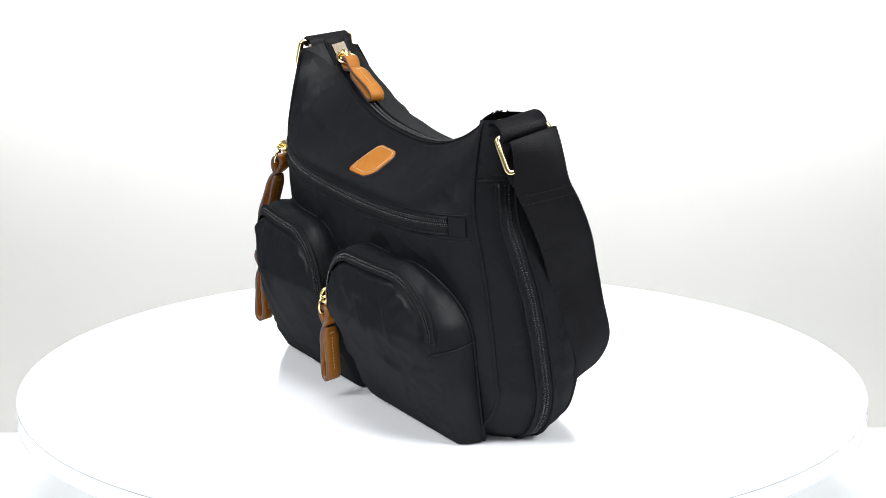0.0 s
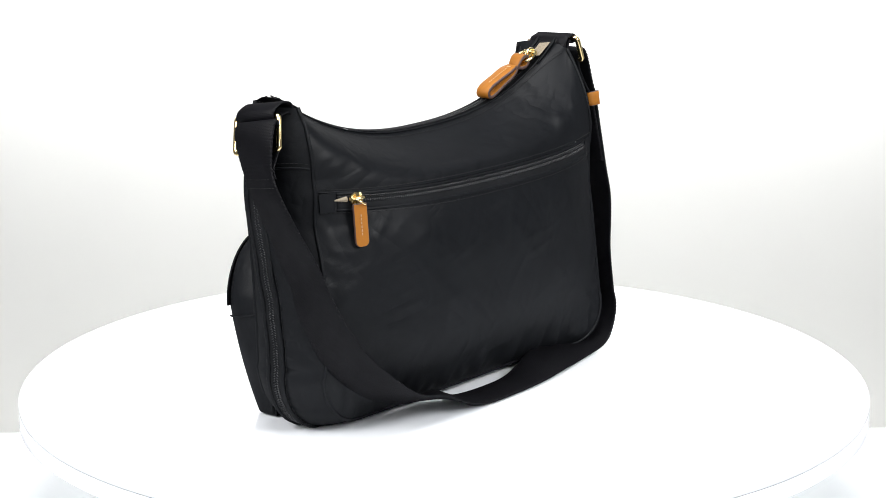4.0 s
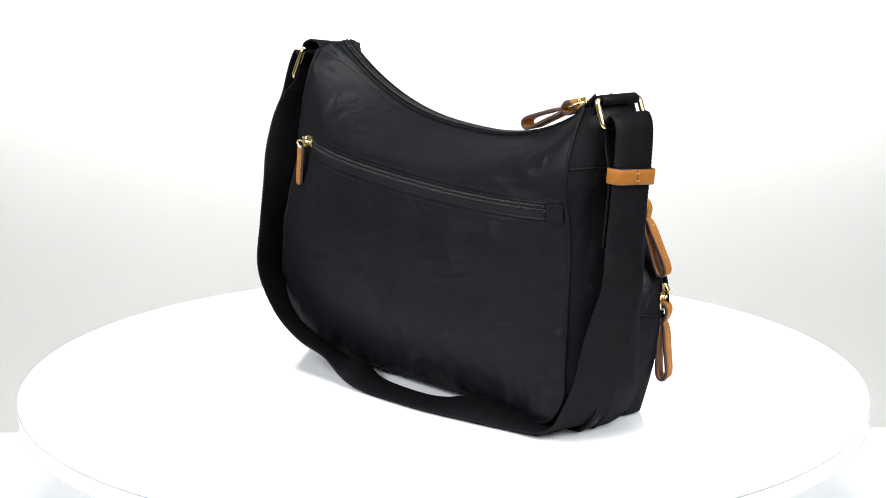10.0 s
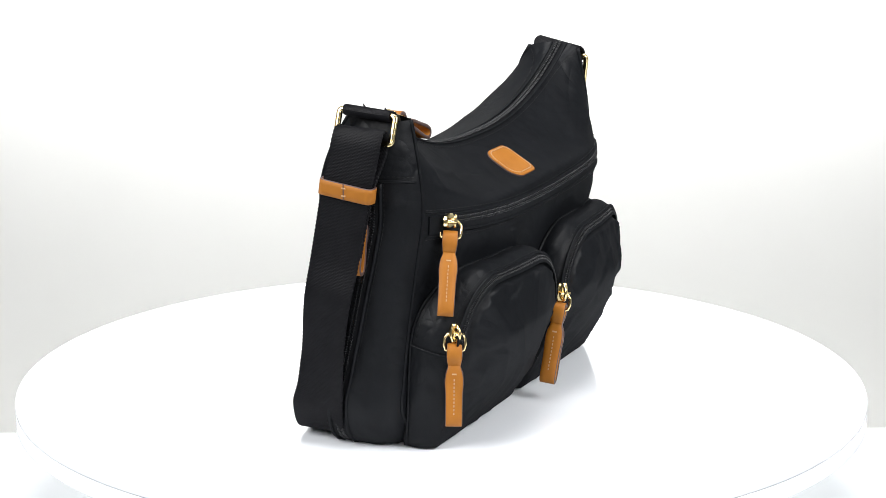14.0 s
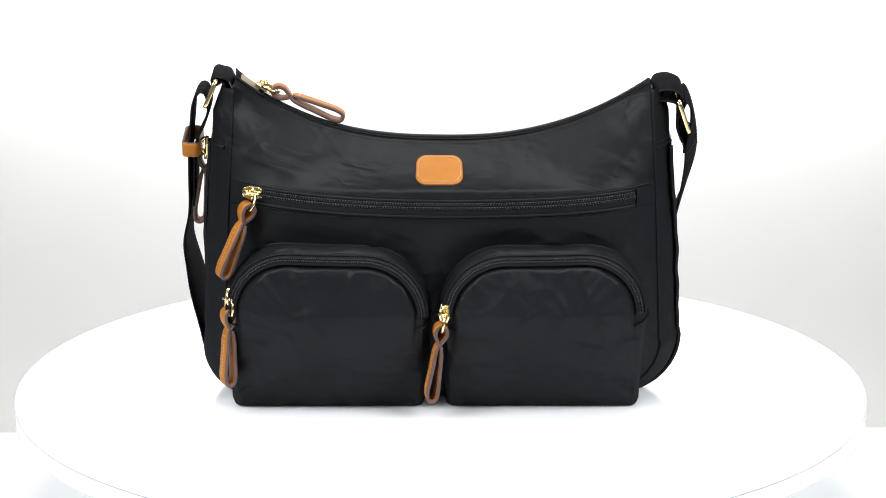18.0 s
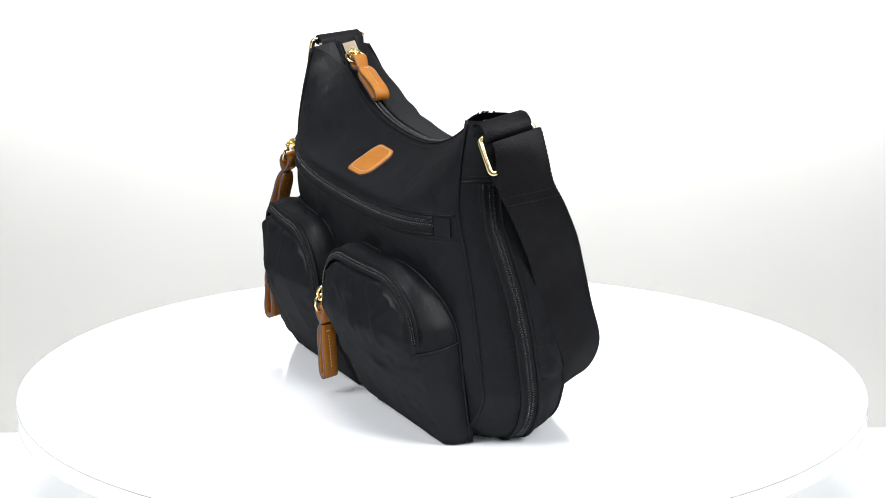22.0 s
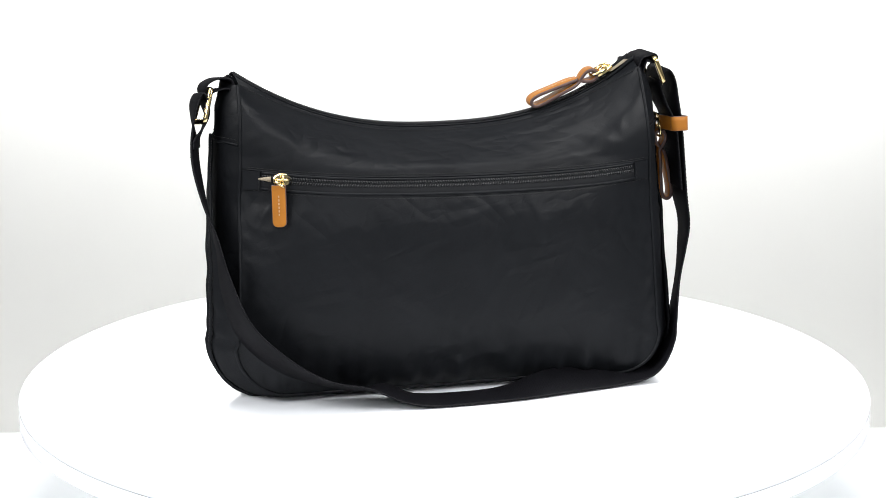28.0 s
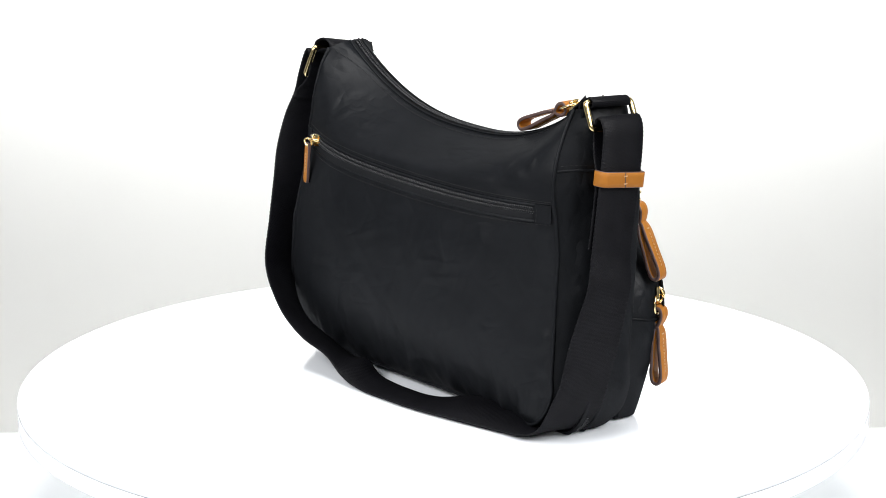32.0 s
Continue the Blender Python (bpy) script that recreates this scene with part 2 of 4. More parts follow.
def z_low(x):
    r, w = 0.045 if x > 0 else 0.036, 0.1705
    d = min(max(abs(x) - (w - r), 0), r * 0.999)
    return 0.006 + r - math.sqrt(r * r - d * d)


def wrinkle(p, k=1.0):
    """Slack of the cloth: wide soft waves and drawn-out folds in three directions, in metres."""
    q = Vector(p)
    w = 0.7 * noise.noise((q.x * 16, q.y * 9 + 4, q.z * 16))
    h = 0.0010 * noise.noise((q.x * 20 + q.z * 14, q.y * 20, q.z * 24 - q.x * 10))
    for turn, fine, far in ((0.6, 46, 0.0), (-0.7, 40, 5.0), (1.4, 52, 9.0)):
        c, d = math.cos(turn), math.sin(turn)
        u, v = q.x * c + q.z * d, q.z * c - q.x * d
        n = noise.noise((u * fine + w, q.y * 15 + far, v * 11 + w))
        place = min(max(noise.noise((q.x * 15 + far, q.y * 8 + 2, q.z * 15)) * 2.2 + 0.35, 0), 1)
        h += 0.0013 * place * max(0.0, 1 - abs(n) / 0.42) ** 1.6
    return k * (h - 0.0004)


def creases(x, z, lines, wide=0.0040, high=0.0024):
    """Folds pressed into the cloth: each runs from one point to another, sharp at one flank and fading at both ends."""
    h = 0.0
    for k, (x0, z0, x1, z1) in enumerate(lines):
        dx, dz = x1 - x0, z1 - z0
        d = math.hypot(dx, dz)
        t = ((x - x0) * dx + (z - z0) * dz) / (d * d)
        if -0.5 < t < 1.5:
            s = ((x - x0) * dz - (z - z0) * dx) / d
            s += 0.0012 * math.sin(5 * t + k)
            fade = math.exp(-((t - 0.5) / 0.45) ** 4)
            w = wide * (0.55 if s * (1 if k % 2 else -1) > 0 else 1.5)
            h += high * (0.7 + 0.3 * math.sin(2.4 * k)) * (1 if k % 3 else -0.8) * fade * math.exp(-(s / w) ** 2)
    return h


FRONT_FOLDS = [(-0.132, 0.230, -0.131, 0.195), (-0.145, 0.212, -0.128, 0.190), (-0.072, 0.190, -0.061, 0.169), (-0.061, 0.171, -0.041, 0.190), (-0.047, 0.175, -0.034, 0.195),
               (-0.156, 0.239, -0.144, 0.213), (0.086, 0.174, 0.105, 0.200), (0.136, 0.220, 0.105, 0.198), (0.148, 0.181, 0.159, 0.198), (0.082, 0.198, 0.086, 0.182), (0.040, 0.205, 0.060, 0.176),
               (0.158, 0.130, 0.151, 0.050), (0.165, 0.150, 0.158, 0.100), (0.095, 0.151, 0.120, 0.142), (0.062, 0.152, 0.044, 0.143), (-0.052, 0.150, -0.034, 0.142),
               (0.132, 0.150, 0.152, 0.122), (0.162, 0.162, 0.144, 0.142), (-0.004, 0.150, -0.008, 0.120)]
BACK_FOLDS = [(0.155, 0.241, 0.137, 0.221), (0.126, 0.215, 0.120, 0.197), (0.097, 0.209, 0.073, 0.188), (0.150, 0.172, 0.124, 0.162), (0.124, 0.143, 0.117, 0.162), (-0.090, 0.202, -0.101, 0.184),
              (-0.098, 0.185, -0.117, 0.208), (-0.077, 0.221, -0.104, 0.229), (-0.135, 0.203, -0.145, 0.222), (-0.018, 0.112, -0.028, 0.164), (0.020, 0.125, 0.012, 0.166), (-0.072, 0.118, -0.055, 0.165), (0.060, 0.128, 0.068, 0.164), (-0.115, 0.120, -0.100, 0.162),
              (-0.136, 0.192, -0.096, 0.214), (-0.126, 0.189, -0.082, 0.205), (-0.110, 0.187, -0.065, 0.198), (0.112, 0.190, 0.074, 0.206)]


def zip_y(x):
    """The line of the zip along the top."""
    return -0.026 - 0.058 * x


def body_y(x, z, front):
    """The cloth's y: full below the zip seam, then drawn in to the narrow zip at the top."""
    s = min(abs(x) / half_width(z), 1)
    mid, zs = (front_mid, 0.176) if front else (back_mid, 0.185)
    power = (3.6 if x < 0 else 6.0) if front else 3.0 + (1.0 if x < 0 else 0.0) * min(max((z - 0.10) / 0.06, 0), 1)
    turn = lean(x, z, -0.015 if front else -0.012)
    u = 0.0
    m = mid(min(z, zs)) + turn
    if z > zs:
        u = min((z - zs) / max(z_edge(x) - zs, 1e-4), 1)
        m += (zip_y(x) + (-0.0072 if front else 0.0072) - m) * u ** ((0.62 + 0.55 * s * s) if front else (1.08 + 1.1 * s * s))
    e = edge_y(front, x, z)
    return e + (m - e) * (1 - s ** (power + 10 * u * u))


def front_zip_z(x):
    return 0.1646 + 0.0066 * (x / 0.146) ** 2 - 0.006 * x


def back_zip_z(x):
    return 0.1722 + 0.0225 * x + 0.19 * x * x


def panel(front, parent):
    nu, nv = 201, 141
    verts = []
    for i in range(nu):
        for j in range(nv):
            s, v = -1 + 2 * i / (nu - 1), j / (nv - 1)
            x = s * 0.166
            for _ in range(4):
                z = z_low(x) + v * (z_edge(x) - z_low(x))
                x = s * half_width(z)
            z = z_low(x) + v * (z_edge(x) - z_low(x))
            y = body_y(x, z, front)
            rim = min(1, (1 - abs(s)) * 8) * min(1, v * 8) * min(1, (1 - v) * 10)
            zip_z = front_zip_z(x) if front else back_zip_z(x)
            rim *= min(1, max(0.0, abs(z - zip_z) - 0.008) / 0.018)
            if front:
                patch_area = min(1, max(max(abs(x + 0.0015) - 0.019, abs(z - 0.186) - 0.011) / 0.012, 0))
                h = wrinkle((x, 0.3, z), 1.2) * patch_area + creases(x, z, FRONT_FOLDS, 0.0050, 0.0015)
            else:
                h = wrinkle((x, 0.9, z), 0.38 if z < 0.17 else 0.6) + creases(x, z, BACK_FOLDS, 0.0055, 0.0013)
                # gathers along the bottom and side seams
                g = noise.noise((x * 105 + 3, z * 30, 6)) * math.exp(-max(z - 0.012, 0) / 0.016) * min(1, (1 - abs(s)) * 12)
                g += 0.7 * noise.noise((z * 90 + 8, s * 14, 2)) * math.exp(-(1 - abs(s)) / 0.055) * min(1, (1 - abs(s)) * 30) * (z < 0.17)
                y += 0.0052 * g * min(1, v * 30)
            verts.append((x, y + h * rim * (-1 if front else 1), z))
    return build("front_panel" if front else "back_panel", verts, grid_faces(nu, nv), NYLON, parent)


def outline(n=60):
    """The panels' edge in x and z, from the top of one end down, along the bottom and up again."""
    out = []
    xw = 0.1585
    for z in np.linspace(z_edge(0.1585) - 0.0005, 0.05, n):
        out.append((-half_width(z), z))
    w, ends = 0.1705, []
    for r in (0.036, 0.045):
        ends.append(out + [(-(w - r) - r * math.cos(a), 0.006 + r - r * math.sin(a)) for a in np.linspace(0, math.pi / 2, 16)[1:]])
    bottom = [(x, 0.006) for x in np.linspace(-(w - 0.036), w - 0.045, 50)[1:-1]]
    return ends[0] + bottom + [(-x, z) for x, z in reversed(ends[1])]


def gusset_at(line, k, c):
    """A point of the gusset at place k of the outline, the fraction c from the front edge to the back, and the outward way in x and z."""
    x, z = line[k]
    m = len(line)
    a, b = line[max(k - 1, 0)], line[min(k + 1, m - 1)]
    t = Vector((b[0] - a[0], b[1] - a[1])).normalized()
    nrm = Vector((t.y, -t.x))
    if nrm.dot(Vector((x, z - 0.12))) < 0:
        nrm = -nrm
    yf, yb = body_y(x, z, True), body_y(x, z, False)
    side = min(max((abs(x) - 0.12) / 0.045, 0), 1)
    bulge = 0.005 + (0.0125 if x < 0 else 0.0100) * side * min(1, max(0.262 - z, 0) / 0.035)
    h = (1 - abs(2 * c ** (0.72 if x < 0 else 1.05) - 1) ** 2.4) * bulge
    h += wrinkle((x, c * 0.1 + 2, z * 1.3), 0.62) * min(1, c * 5, (1 - c) * 5) * side
    h += 0.0006 * noise.noise((z * 62 + c * 5, c * 7 + x, 1.7)) * min(1, c * 6, (1 - c) * 6) * side
    return Vector((x + nrm.x * h, yf + (yb - yf) * c, max(z + nrm.y * h, 0.0006))), nrm


EDGE_LINE = outline()


def side_place(side, z):
    half = [k for k in range(len(EDGE_LINE)) if EDGE_LINE[k][0] * side > 0.12]
    return min(half, key=lambda k: abs(EDGE_LINE[k][1] - z))


def gusset_point(side, z, c, lift=0.0):
    half = sorted((k for k in range(len(EDGE_LINE)) if EDGE_LINE[k][0] * side > 0.118), key=lambda k: EDGE_LINE[k][1])
    zs = [EDGE_LINE[k][1] for k in half]
    i = min(max(int(np.searchsorted(zs, z)) - 1, 0), len(half) - 2)
    t = min(max((z - zs[i]) / max(zs[i + 1] - zs[i], 1e-6), 0), 1)
    p, n = gusset_at(EDGE_LINE, half[i], c)
    q, n2 = gusset_at(EDGE_LINE, half[i + 1], c)
    m = n.lerp(n2, t).normalized()
    return p.lerp(q, t) + Vector((m.x, 0, m.y)) * lift


def gusset_normal(side, z):
    p, n = gusset_at(EDGE_LINE, side_place(side, z), 0.4)
    return Vector((n.x, 0, n.y)).normalized()


def gusset(parent):
    na = 17
    verts = [gusset_at(EDGE_LINE, k, i / (na - 1))[0] for k in range(len(EDGE_LINE)) for i in range(na)]
    return build("side_gusset", verts, grid_faces(len(EDGE_LINE), na), NYLON, parent)


bag = new("handbag")
tagged(bag, "black nylon shoulder bag with tan leather zip pulls and gold fittings", "handbag")
panel(True, bag)
panel(False, bag)
gusset(bag)


# ---- the handbag: seams, zips, pockets, pulls and strap ----
def ribbon_data(points, wides, thick, normal_sign=1):
    """A strip with thickness: centre points, half-width vectors. Returns vertices, faces, slots (1: the cut edges) and UVs in metres."""
    verts, uvs = [], []
    m, run = len(points), 0.0
    for i, (p, w) in enumerate(zip(points, wides)):
        p, w = Vector(p), Vector(w)
        t = (Vector(points[min(i + 1, m - 1)]) - Vector(points[max(i - 1, 0)])).normalized()
        n = t.cross(w).normalized() * (thick / 2 * normal_sign)
        if i:
            run += (p - Vector(points[i - 1])).length
        h = w.length
        for f, g in ((-1, -0.35), (-0.93, -1), (-0.3, -1), (0.3, -1), (0.93, -1), (1, -0.35), (1, 0.35), (0.93, 1), (0.3, 1), (-0.3, 1), (-0.93, 1), (-1, 0.35)):
            verts.append(p + w * f + n * g)
            uvs.append((run, f * h))
    faces = grid_faces(m, 12, False, True)
    slots = [1 if (k % 12) in (0, 4, 5, 6, 10, 11) else 0 for k in range(len(faces))]
    faces += [tuple(range(12)), tuple(range((m - 1) * 12, m * 12))]
    slots += [1, 1]
    return verts, faces, slots, uvs


def dash_data(points, length=0.0022, gap=0.0013, r=0.00035, lift=None):
    pts = resample(points, 0.0004)
    out, s = [], 0.0
    step = (length + gap)
    total = (len(pts) - 1)
    d = (pts[1] - pts[0]).length if total else 1
    k, per, on = 0, max(2, int(round(step / d))), max(1, int(round(length / d)))
    while k + on < len(pts):
        a, b = pts[k], pts[k + on]
        t = (b - a) / 2
        u = t.cross(Vector((0.2, 0.5, 0.84))).normalized() * r
        v = t.cross(u).normalized() * r
        out.append(box_data((a + b) / 2, t, u, v))
        k += per
    return joined(out)


def stitches(points, parent, mat=None, length=0.0022, gap=0.0013, r=0.00016, label=""):
    v, f = dash_data(points, length, gap, r)
    return build("stitching", v, f, mat or THREAD, parent, label, smooth=False)


def zip_teeth(path, normals, parent, pitch=0.0020, half=0.0029, high=0.0012):
    """Two rows of slanting coil turns along a path."""
    pts = resample(path, pitch / 2)
    out = []
    for i in range(1, len(pts) - 1, 2):
        p, n = pts[i], normals(pts[i])
        t = (pts[i + 1] - pts[i - 1]).normalized()
        c = t.cross(n).normalized()
        for side in (1, -1):
            q = p + (t * pitch * 0.5 if side > 0 else Vector())
            out.append(pin_data(q + c * side * half * 0.54 + n * 0.0004, c * half * 0.44 + t * side * pitch * 0.22, n * high, t * pitch * 0.40))
    v, f = joined(out)
    return build("zip_teeth", v, f, COIL, parent)


def zip_tape(path, normals, parent, half=0.0062, sink=0.0004, name="zip_tape"):
    pts = resample(path, 0.004)
    wides = []
    for i, p in enumerate(pts):
        t = (pts[min(i + 1, len(pts) - 1)] - pts[max(i - 1, 0)]).normalized()
        wides.append(t.cross(normals(p)).normalized() * half)
    v, f, s, uv = ribbon_data([p + normals(p) * sink for p in pts], wides, 0.0009)
    return build(name, v, f, TAPE, parent)


def lip(path, normals, parent, offset, r=0.0011, lift=0.0006):
    pts = resample(path, 0.004)
    out = []
    for i, p in enumerate(pts):
        t = (pts[min(i + 1, len(pts) - 1)] - pts[max(i - 1, 0)]).normalized()
        n = normals(p)
        out.append(p + t.cross(n).normalized() * offset + n * lift)
    v, f = tube_data(out, r, 8)
    build("zip_lip", v, f, NYLON, parent)


def shifted(path, normals, offset, lift):
    pts = resample(path, 0.004)
    out = []
    for i, p in enumerate(pts):
        t = (pts[min(i + 1, len(pts) - 1)] - pts[max(i - 1, 0)]).normalized()
        n = normals(p)
        out.append(p + t.cross(n).normalized() * offset + n * lift)
    return out


def slider(parent, at, along, normal, size=1.0):
    """A gold zip slider: tapered body, bridge."""
    p, a, n = Vector(at), Vector(along).normalized(), Vector(normal).normalized()
    n = (n - a * n.dot(a)).normalized()
    c = a.cross(n)
    ring = [(-0.0065, 0.0030), (-0.0035, 0.0042), (0.0015, 0.0048), (0.0060, 0.0030), (0.0068, 0.0012)]
    ring = ring + [(x, -y) for x, y in reversed(ring)]
    k = len(ring)
    verts = []
    for h, s in ((0.0006, 0.9), (0.0010, 1.0), (0.0026, 1.0), (0.0032, 0.86)):
        verts += [p + (a * x * s + c * y * s) * size + n * h * size for x, y in ring]
    faces = grid_faces(4, k, False, True) + [tuple(range(k)), tuple(range(3 * k, 4 * k))]
    body = build("zip_slider", verts, faces, GOLD, parent, "polished gold zip slider", smooth=False)
    arch = [p + (a * 0.0052 * math.cos(t) + n * (0.0028 + 0.0040 * math.sin(t))) * size for t in np.linspace(0, math.pi, 12)]
    v, f = tube_data(arch, 0.0012 * size, 8)
    build("bridge", v, f, GOLD, body)
    v, f = tube_data([p + n * 0.0060 * size + c * y * size for y in (-0.0042, -0.0015, 0.0015, 0.0042)], 0.0010 * size, 8)
    build("pin", v, f, GOLD, body)
    return body


def leather_pull(parent, at, down, wide=(0, 1, 0), length=0.058, flip=1, label="tan leather loop zip pull with a dark edge and pale stitching"):
    """A looped leather pull on a gold ring; at: the ring's lower bar."""
    d = Vector(down).normalized()
    w = (Vector(wide) - d * Vector(wide).dot(d)).normalized()
    u = w.cross(d) * flip
    o, k = Vector(at), length / 0.058
    prof = [(0.0013, 0.0130), (0.0024, 0.020), (0.0030, 0.030), (0.0037, 0.042), (0.0040, 0.050), (0.0030, 0.0562), (0, 0.0582), (-0.0030, 0.0562), (-0.0040, 0.050),
            (-0.0036, 0.042), (-0.0028, 0.030), (-0.0023, 0.020), (-0.0012, 0.0135), (0.0020, 0.0085), (0.0042, 0.0035), (0.0036, -0.0018), (0, -0.0040), (-0.0036, -0.0018),
            (-0.0042, 0.0035), (-0.0022, 0.0085), (0.0004, 0.0122)]
    path3 = spline([(a, b * k, 0) for a, b in prof], 5)
    pts = [o + u * q.x + d * q.y for q in path3]
    width = hermite([-0.005, 0.003, 0.008, 0.0125, 0.0175, 0.022, 0.034, 0.060], [0.0054, 0.0058, 0.0053, 0.0047, 0.0062, 0.0068, 0.0064, 0.0062])
    wides = [w * width(q.y / k) for q in path3]
    v, f, s, uv = ribbon_data(pts, wides, 0.0027)
    pull = build("zip_pull", v, f, [LEATHER, LEATHER_EDGE], parent, label, slots=s)
    dashes = []
    for sg in (1, -1):
        line = [o + u * sg * (a + 0.0014) + d * b * k for a, b in ((0.0024, 0.0215), (0.0030, 0.030), (0.0037, 0.042), (0.0040, 0.049))]
        dashes.append(dash_data(line, 0.0017, 0.0011, 0.00032))
        p = o + u * sg * 0.0034 + d * 0.0178 * k
        dashes.append(box_data(p, w * 0.0017, d * 0.0005, u * 0.0005))
    v, f = joined(dashes)
    build("stitching", v, f, PALE_THREAD, pull, "pale thread stitches", smooth=False)
    loop = []
    for x, y in ((-0.0075, -0.008), (-0.0078, -0.003), (-0.0068, 0.0005), (-0.004, 0.0018), (0.004, 0.0018), (0.0068, 0.0005), (0.0078, -0.003), (0.0075, -0.008), (0.0050, -0.0112), (0, -0.0122), (-0.0050, -0.0112)):
        loop.append(o + w * x + d * (y - 0.0010))
    v, f = tube_data(loop, 0.00115, 8, True)
    build("pull_ring", v, f, GOLD, pull, "gold wire ring")
    return pull


def surface_normal(front):
    def f(p):
        e = 0.002
        y0 = body_y(p.x, p.z, front)
        dx = (body_y(p.x + e, p.z, front) - body_y(p.x - e, p.z, front)) / (2 * e)
        dz = (body_y(p.x, p.z + e, front) - body_y(p.x, p.z - e, front)) / (2 * e)
        n = Vector((dx, -1, dz)) if front else Vector((-dx, 1, -dz))
        return n.normalized()
    return f


def on_body(x, z, front, lift=0.0):
    p = Vector((x, body_y(x, z, front), z))
    return p + surface_normal(front)(p) * lift


def panel_zip(front, path_xz, parent, upper, lower):
    nf = surface_normal(front)
    path = [on_body(x, z, front) for x, z in path_xz]
    low = -1 if (path[-1] - path[0]).cross(nf(path[0])).z > 0 else 1
    tape_line = shifted(path, nf, low * 0.0022, 0.0)
    holder = zip_tape(tape_line, nf, parent, 0.0068, 0.0003)
    zip_teeth(path, nf, holder)
    # the upper welt lies close to the teeth, the lower one leaves the tape bare
    for off in (-low * 0.0040, low * 0.0080):
        lip(path, nf, holder, off, 0.0012, 0.0004)
    for x, z in (path_xz[0], path_xz[-1]):
        sx = 1 if x > 0 else -1
        c = on_body(x + sx * 0.0068, z - 0.0020, front, 0.0005)
        n = nf(c)
        xa = Vector((1, 0, 0)) - n * n.x
        za = n.cross(xa)
        v, f = box_data(c, xa.normalized() * 0.0068, za.normalized() * 0.0070, n * 0.0007)
        build("zip_end_patch", v, f, NYLON, holder, smooth=False)
        stitches([on_body(x + sx * 0.0020, z - 0.0080, front, 0.0014), on_body(x + sx * 0.0020, z + 0.0045, front, 0.0014)], holder)
    for line in (upper, lower):
        stitches([on_body(x, z, front, 0.0007) for x, z in line], holder)
        seam = [on_body(x, z - (0.0018 if line is upper else -0.0018), front, -0.0003) for x, z in line]
        v, f = tube_data(resample(seam, 0.006), 0.0008, 6)
        build("seam", v, f, NYLON, holder)
    return holder


def piping(front, parent):
    pts = []
    for x, z in outline():
        pts.append((x, body_y(x, z, front), z))
    v, f = tube_data(pts, 0.0015, 8)
    build("piping", v, f, NYLON, parent)


xs = np.linspace(-1, 1, 33)
piping(True, bag)
piping(False, bag)

# front zip and back zip
panel_zip(True, [(0.1455 * q, front_zip_z(0.1455 * q)) for q in xs], bag,
                      [(0.1605 * q, front_zip_z(0.1605 * q) + 0.0062 + 0.0020 * q * q) for q in xs], [(0.1605 * q, front_zip_z(0.1605 * q) - 0.0098 - 0.0040 * q * q) for q in xs])
back_zip = panel_zip(False, [(0.147 * q, back_zip_z(0.147 * q)) for q in xs], bag,
                     [(0.1600 * q, back_zip_z(0.1600 * q) + 0.0072) for q in xs], [(0.1600 * q, back_zip_z(0.1600 * q) - 0.0100) for q in xs])
p = on_body(-0.1435, front_zip_z(-0.1435), True, 0.0006)
slider(bag, p, (-1, 0, 0.1), surface_normal(True)(p), 1.15)
leather_pull(bag, (-0.1475, -0.0715, 0.1600), (-0.36, -0.09, -0.93), (0.4, -0.9, 0), length=0.056)
p = on_body(0.1325, back_zip_z(0.1325), False, -0.0004)
slider(bag, p, (1, 0, 0), surface_normal(False)(p), 1.05)


def flat_tab(parent):
    """The short flat leather tab of the back zip."""
    top, h, w, r = 0.1765, 0.0325, 0.0056, 0.004
    ring = [(-w, 0), (-w, -h + r)] + [(-w + r - r * math.cos(a), -h + r - r * math.sin(a)) for a in np.linspace(0, math.pi / 2, 6)[1:]]
    ring += [(-x, z) for x, z in reversed(ring)]
    k = len(ring)
    verts = []
    for y, s in ((-0.0012, 0.93), (-0.0008, 1), (0.0008, 1), (0.0012, 0.93)):
        verts += [(x * s, y, (z + h / 2) * (1 - (1 - s) * 0.3) - h / 2) for x, z in ring]
    faces = grid_faces(4, k, False, True) + [tuple(range(k)), tuple(range(3 * k, 4 * k))]
    slots = [1] * (3 * k) + [0, 0]
    tab = build("zip_pull", verts, faces, [LEATHER, LEATHER_EDGE], parent, "flat tan leather zip tab", smooth=False, slots=slots)
    tab.matrix_local = pose(0.1365, 0.0305, top, 4, 2, -22)
    v, f = dash_data([(0, 0.0014, -0.008), (0, 0.0014, -0.026)], 0.0018, 0.0012, 0.00035)
    build("stitching", v, f, PALE_THREAD, tab, "pale thread stitches", smooth=False)
    loop = [(0.0036 * math.cos(a) - 0.001, 0.0002 + 0.0028 * math.sin(a), 0.001 + 0.0025 * math.cos(a)) for a in np.linspace(0, 2 * math.pi, 17)[:-1]]
    v, f = tube_data(loop, 0.0009, 8, True)
    build("pull_ring", v, f, GOLD, tab, "gold wire ring")


flat_tab(bag)
v, f = tube_data([on_body(0.1400 + 0.003 * k, 0.1790, False, 0.0016) for k in range(4)], lambda t: 0.0022 * (1 - 0.7 * t), 8)
build("zip_end_tab", v, f, LINING, back_zip, "pale zip end")


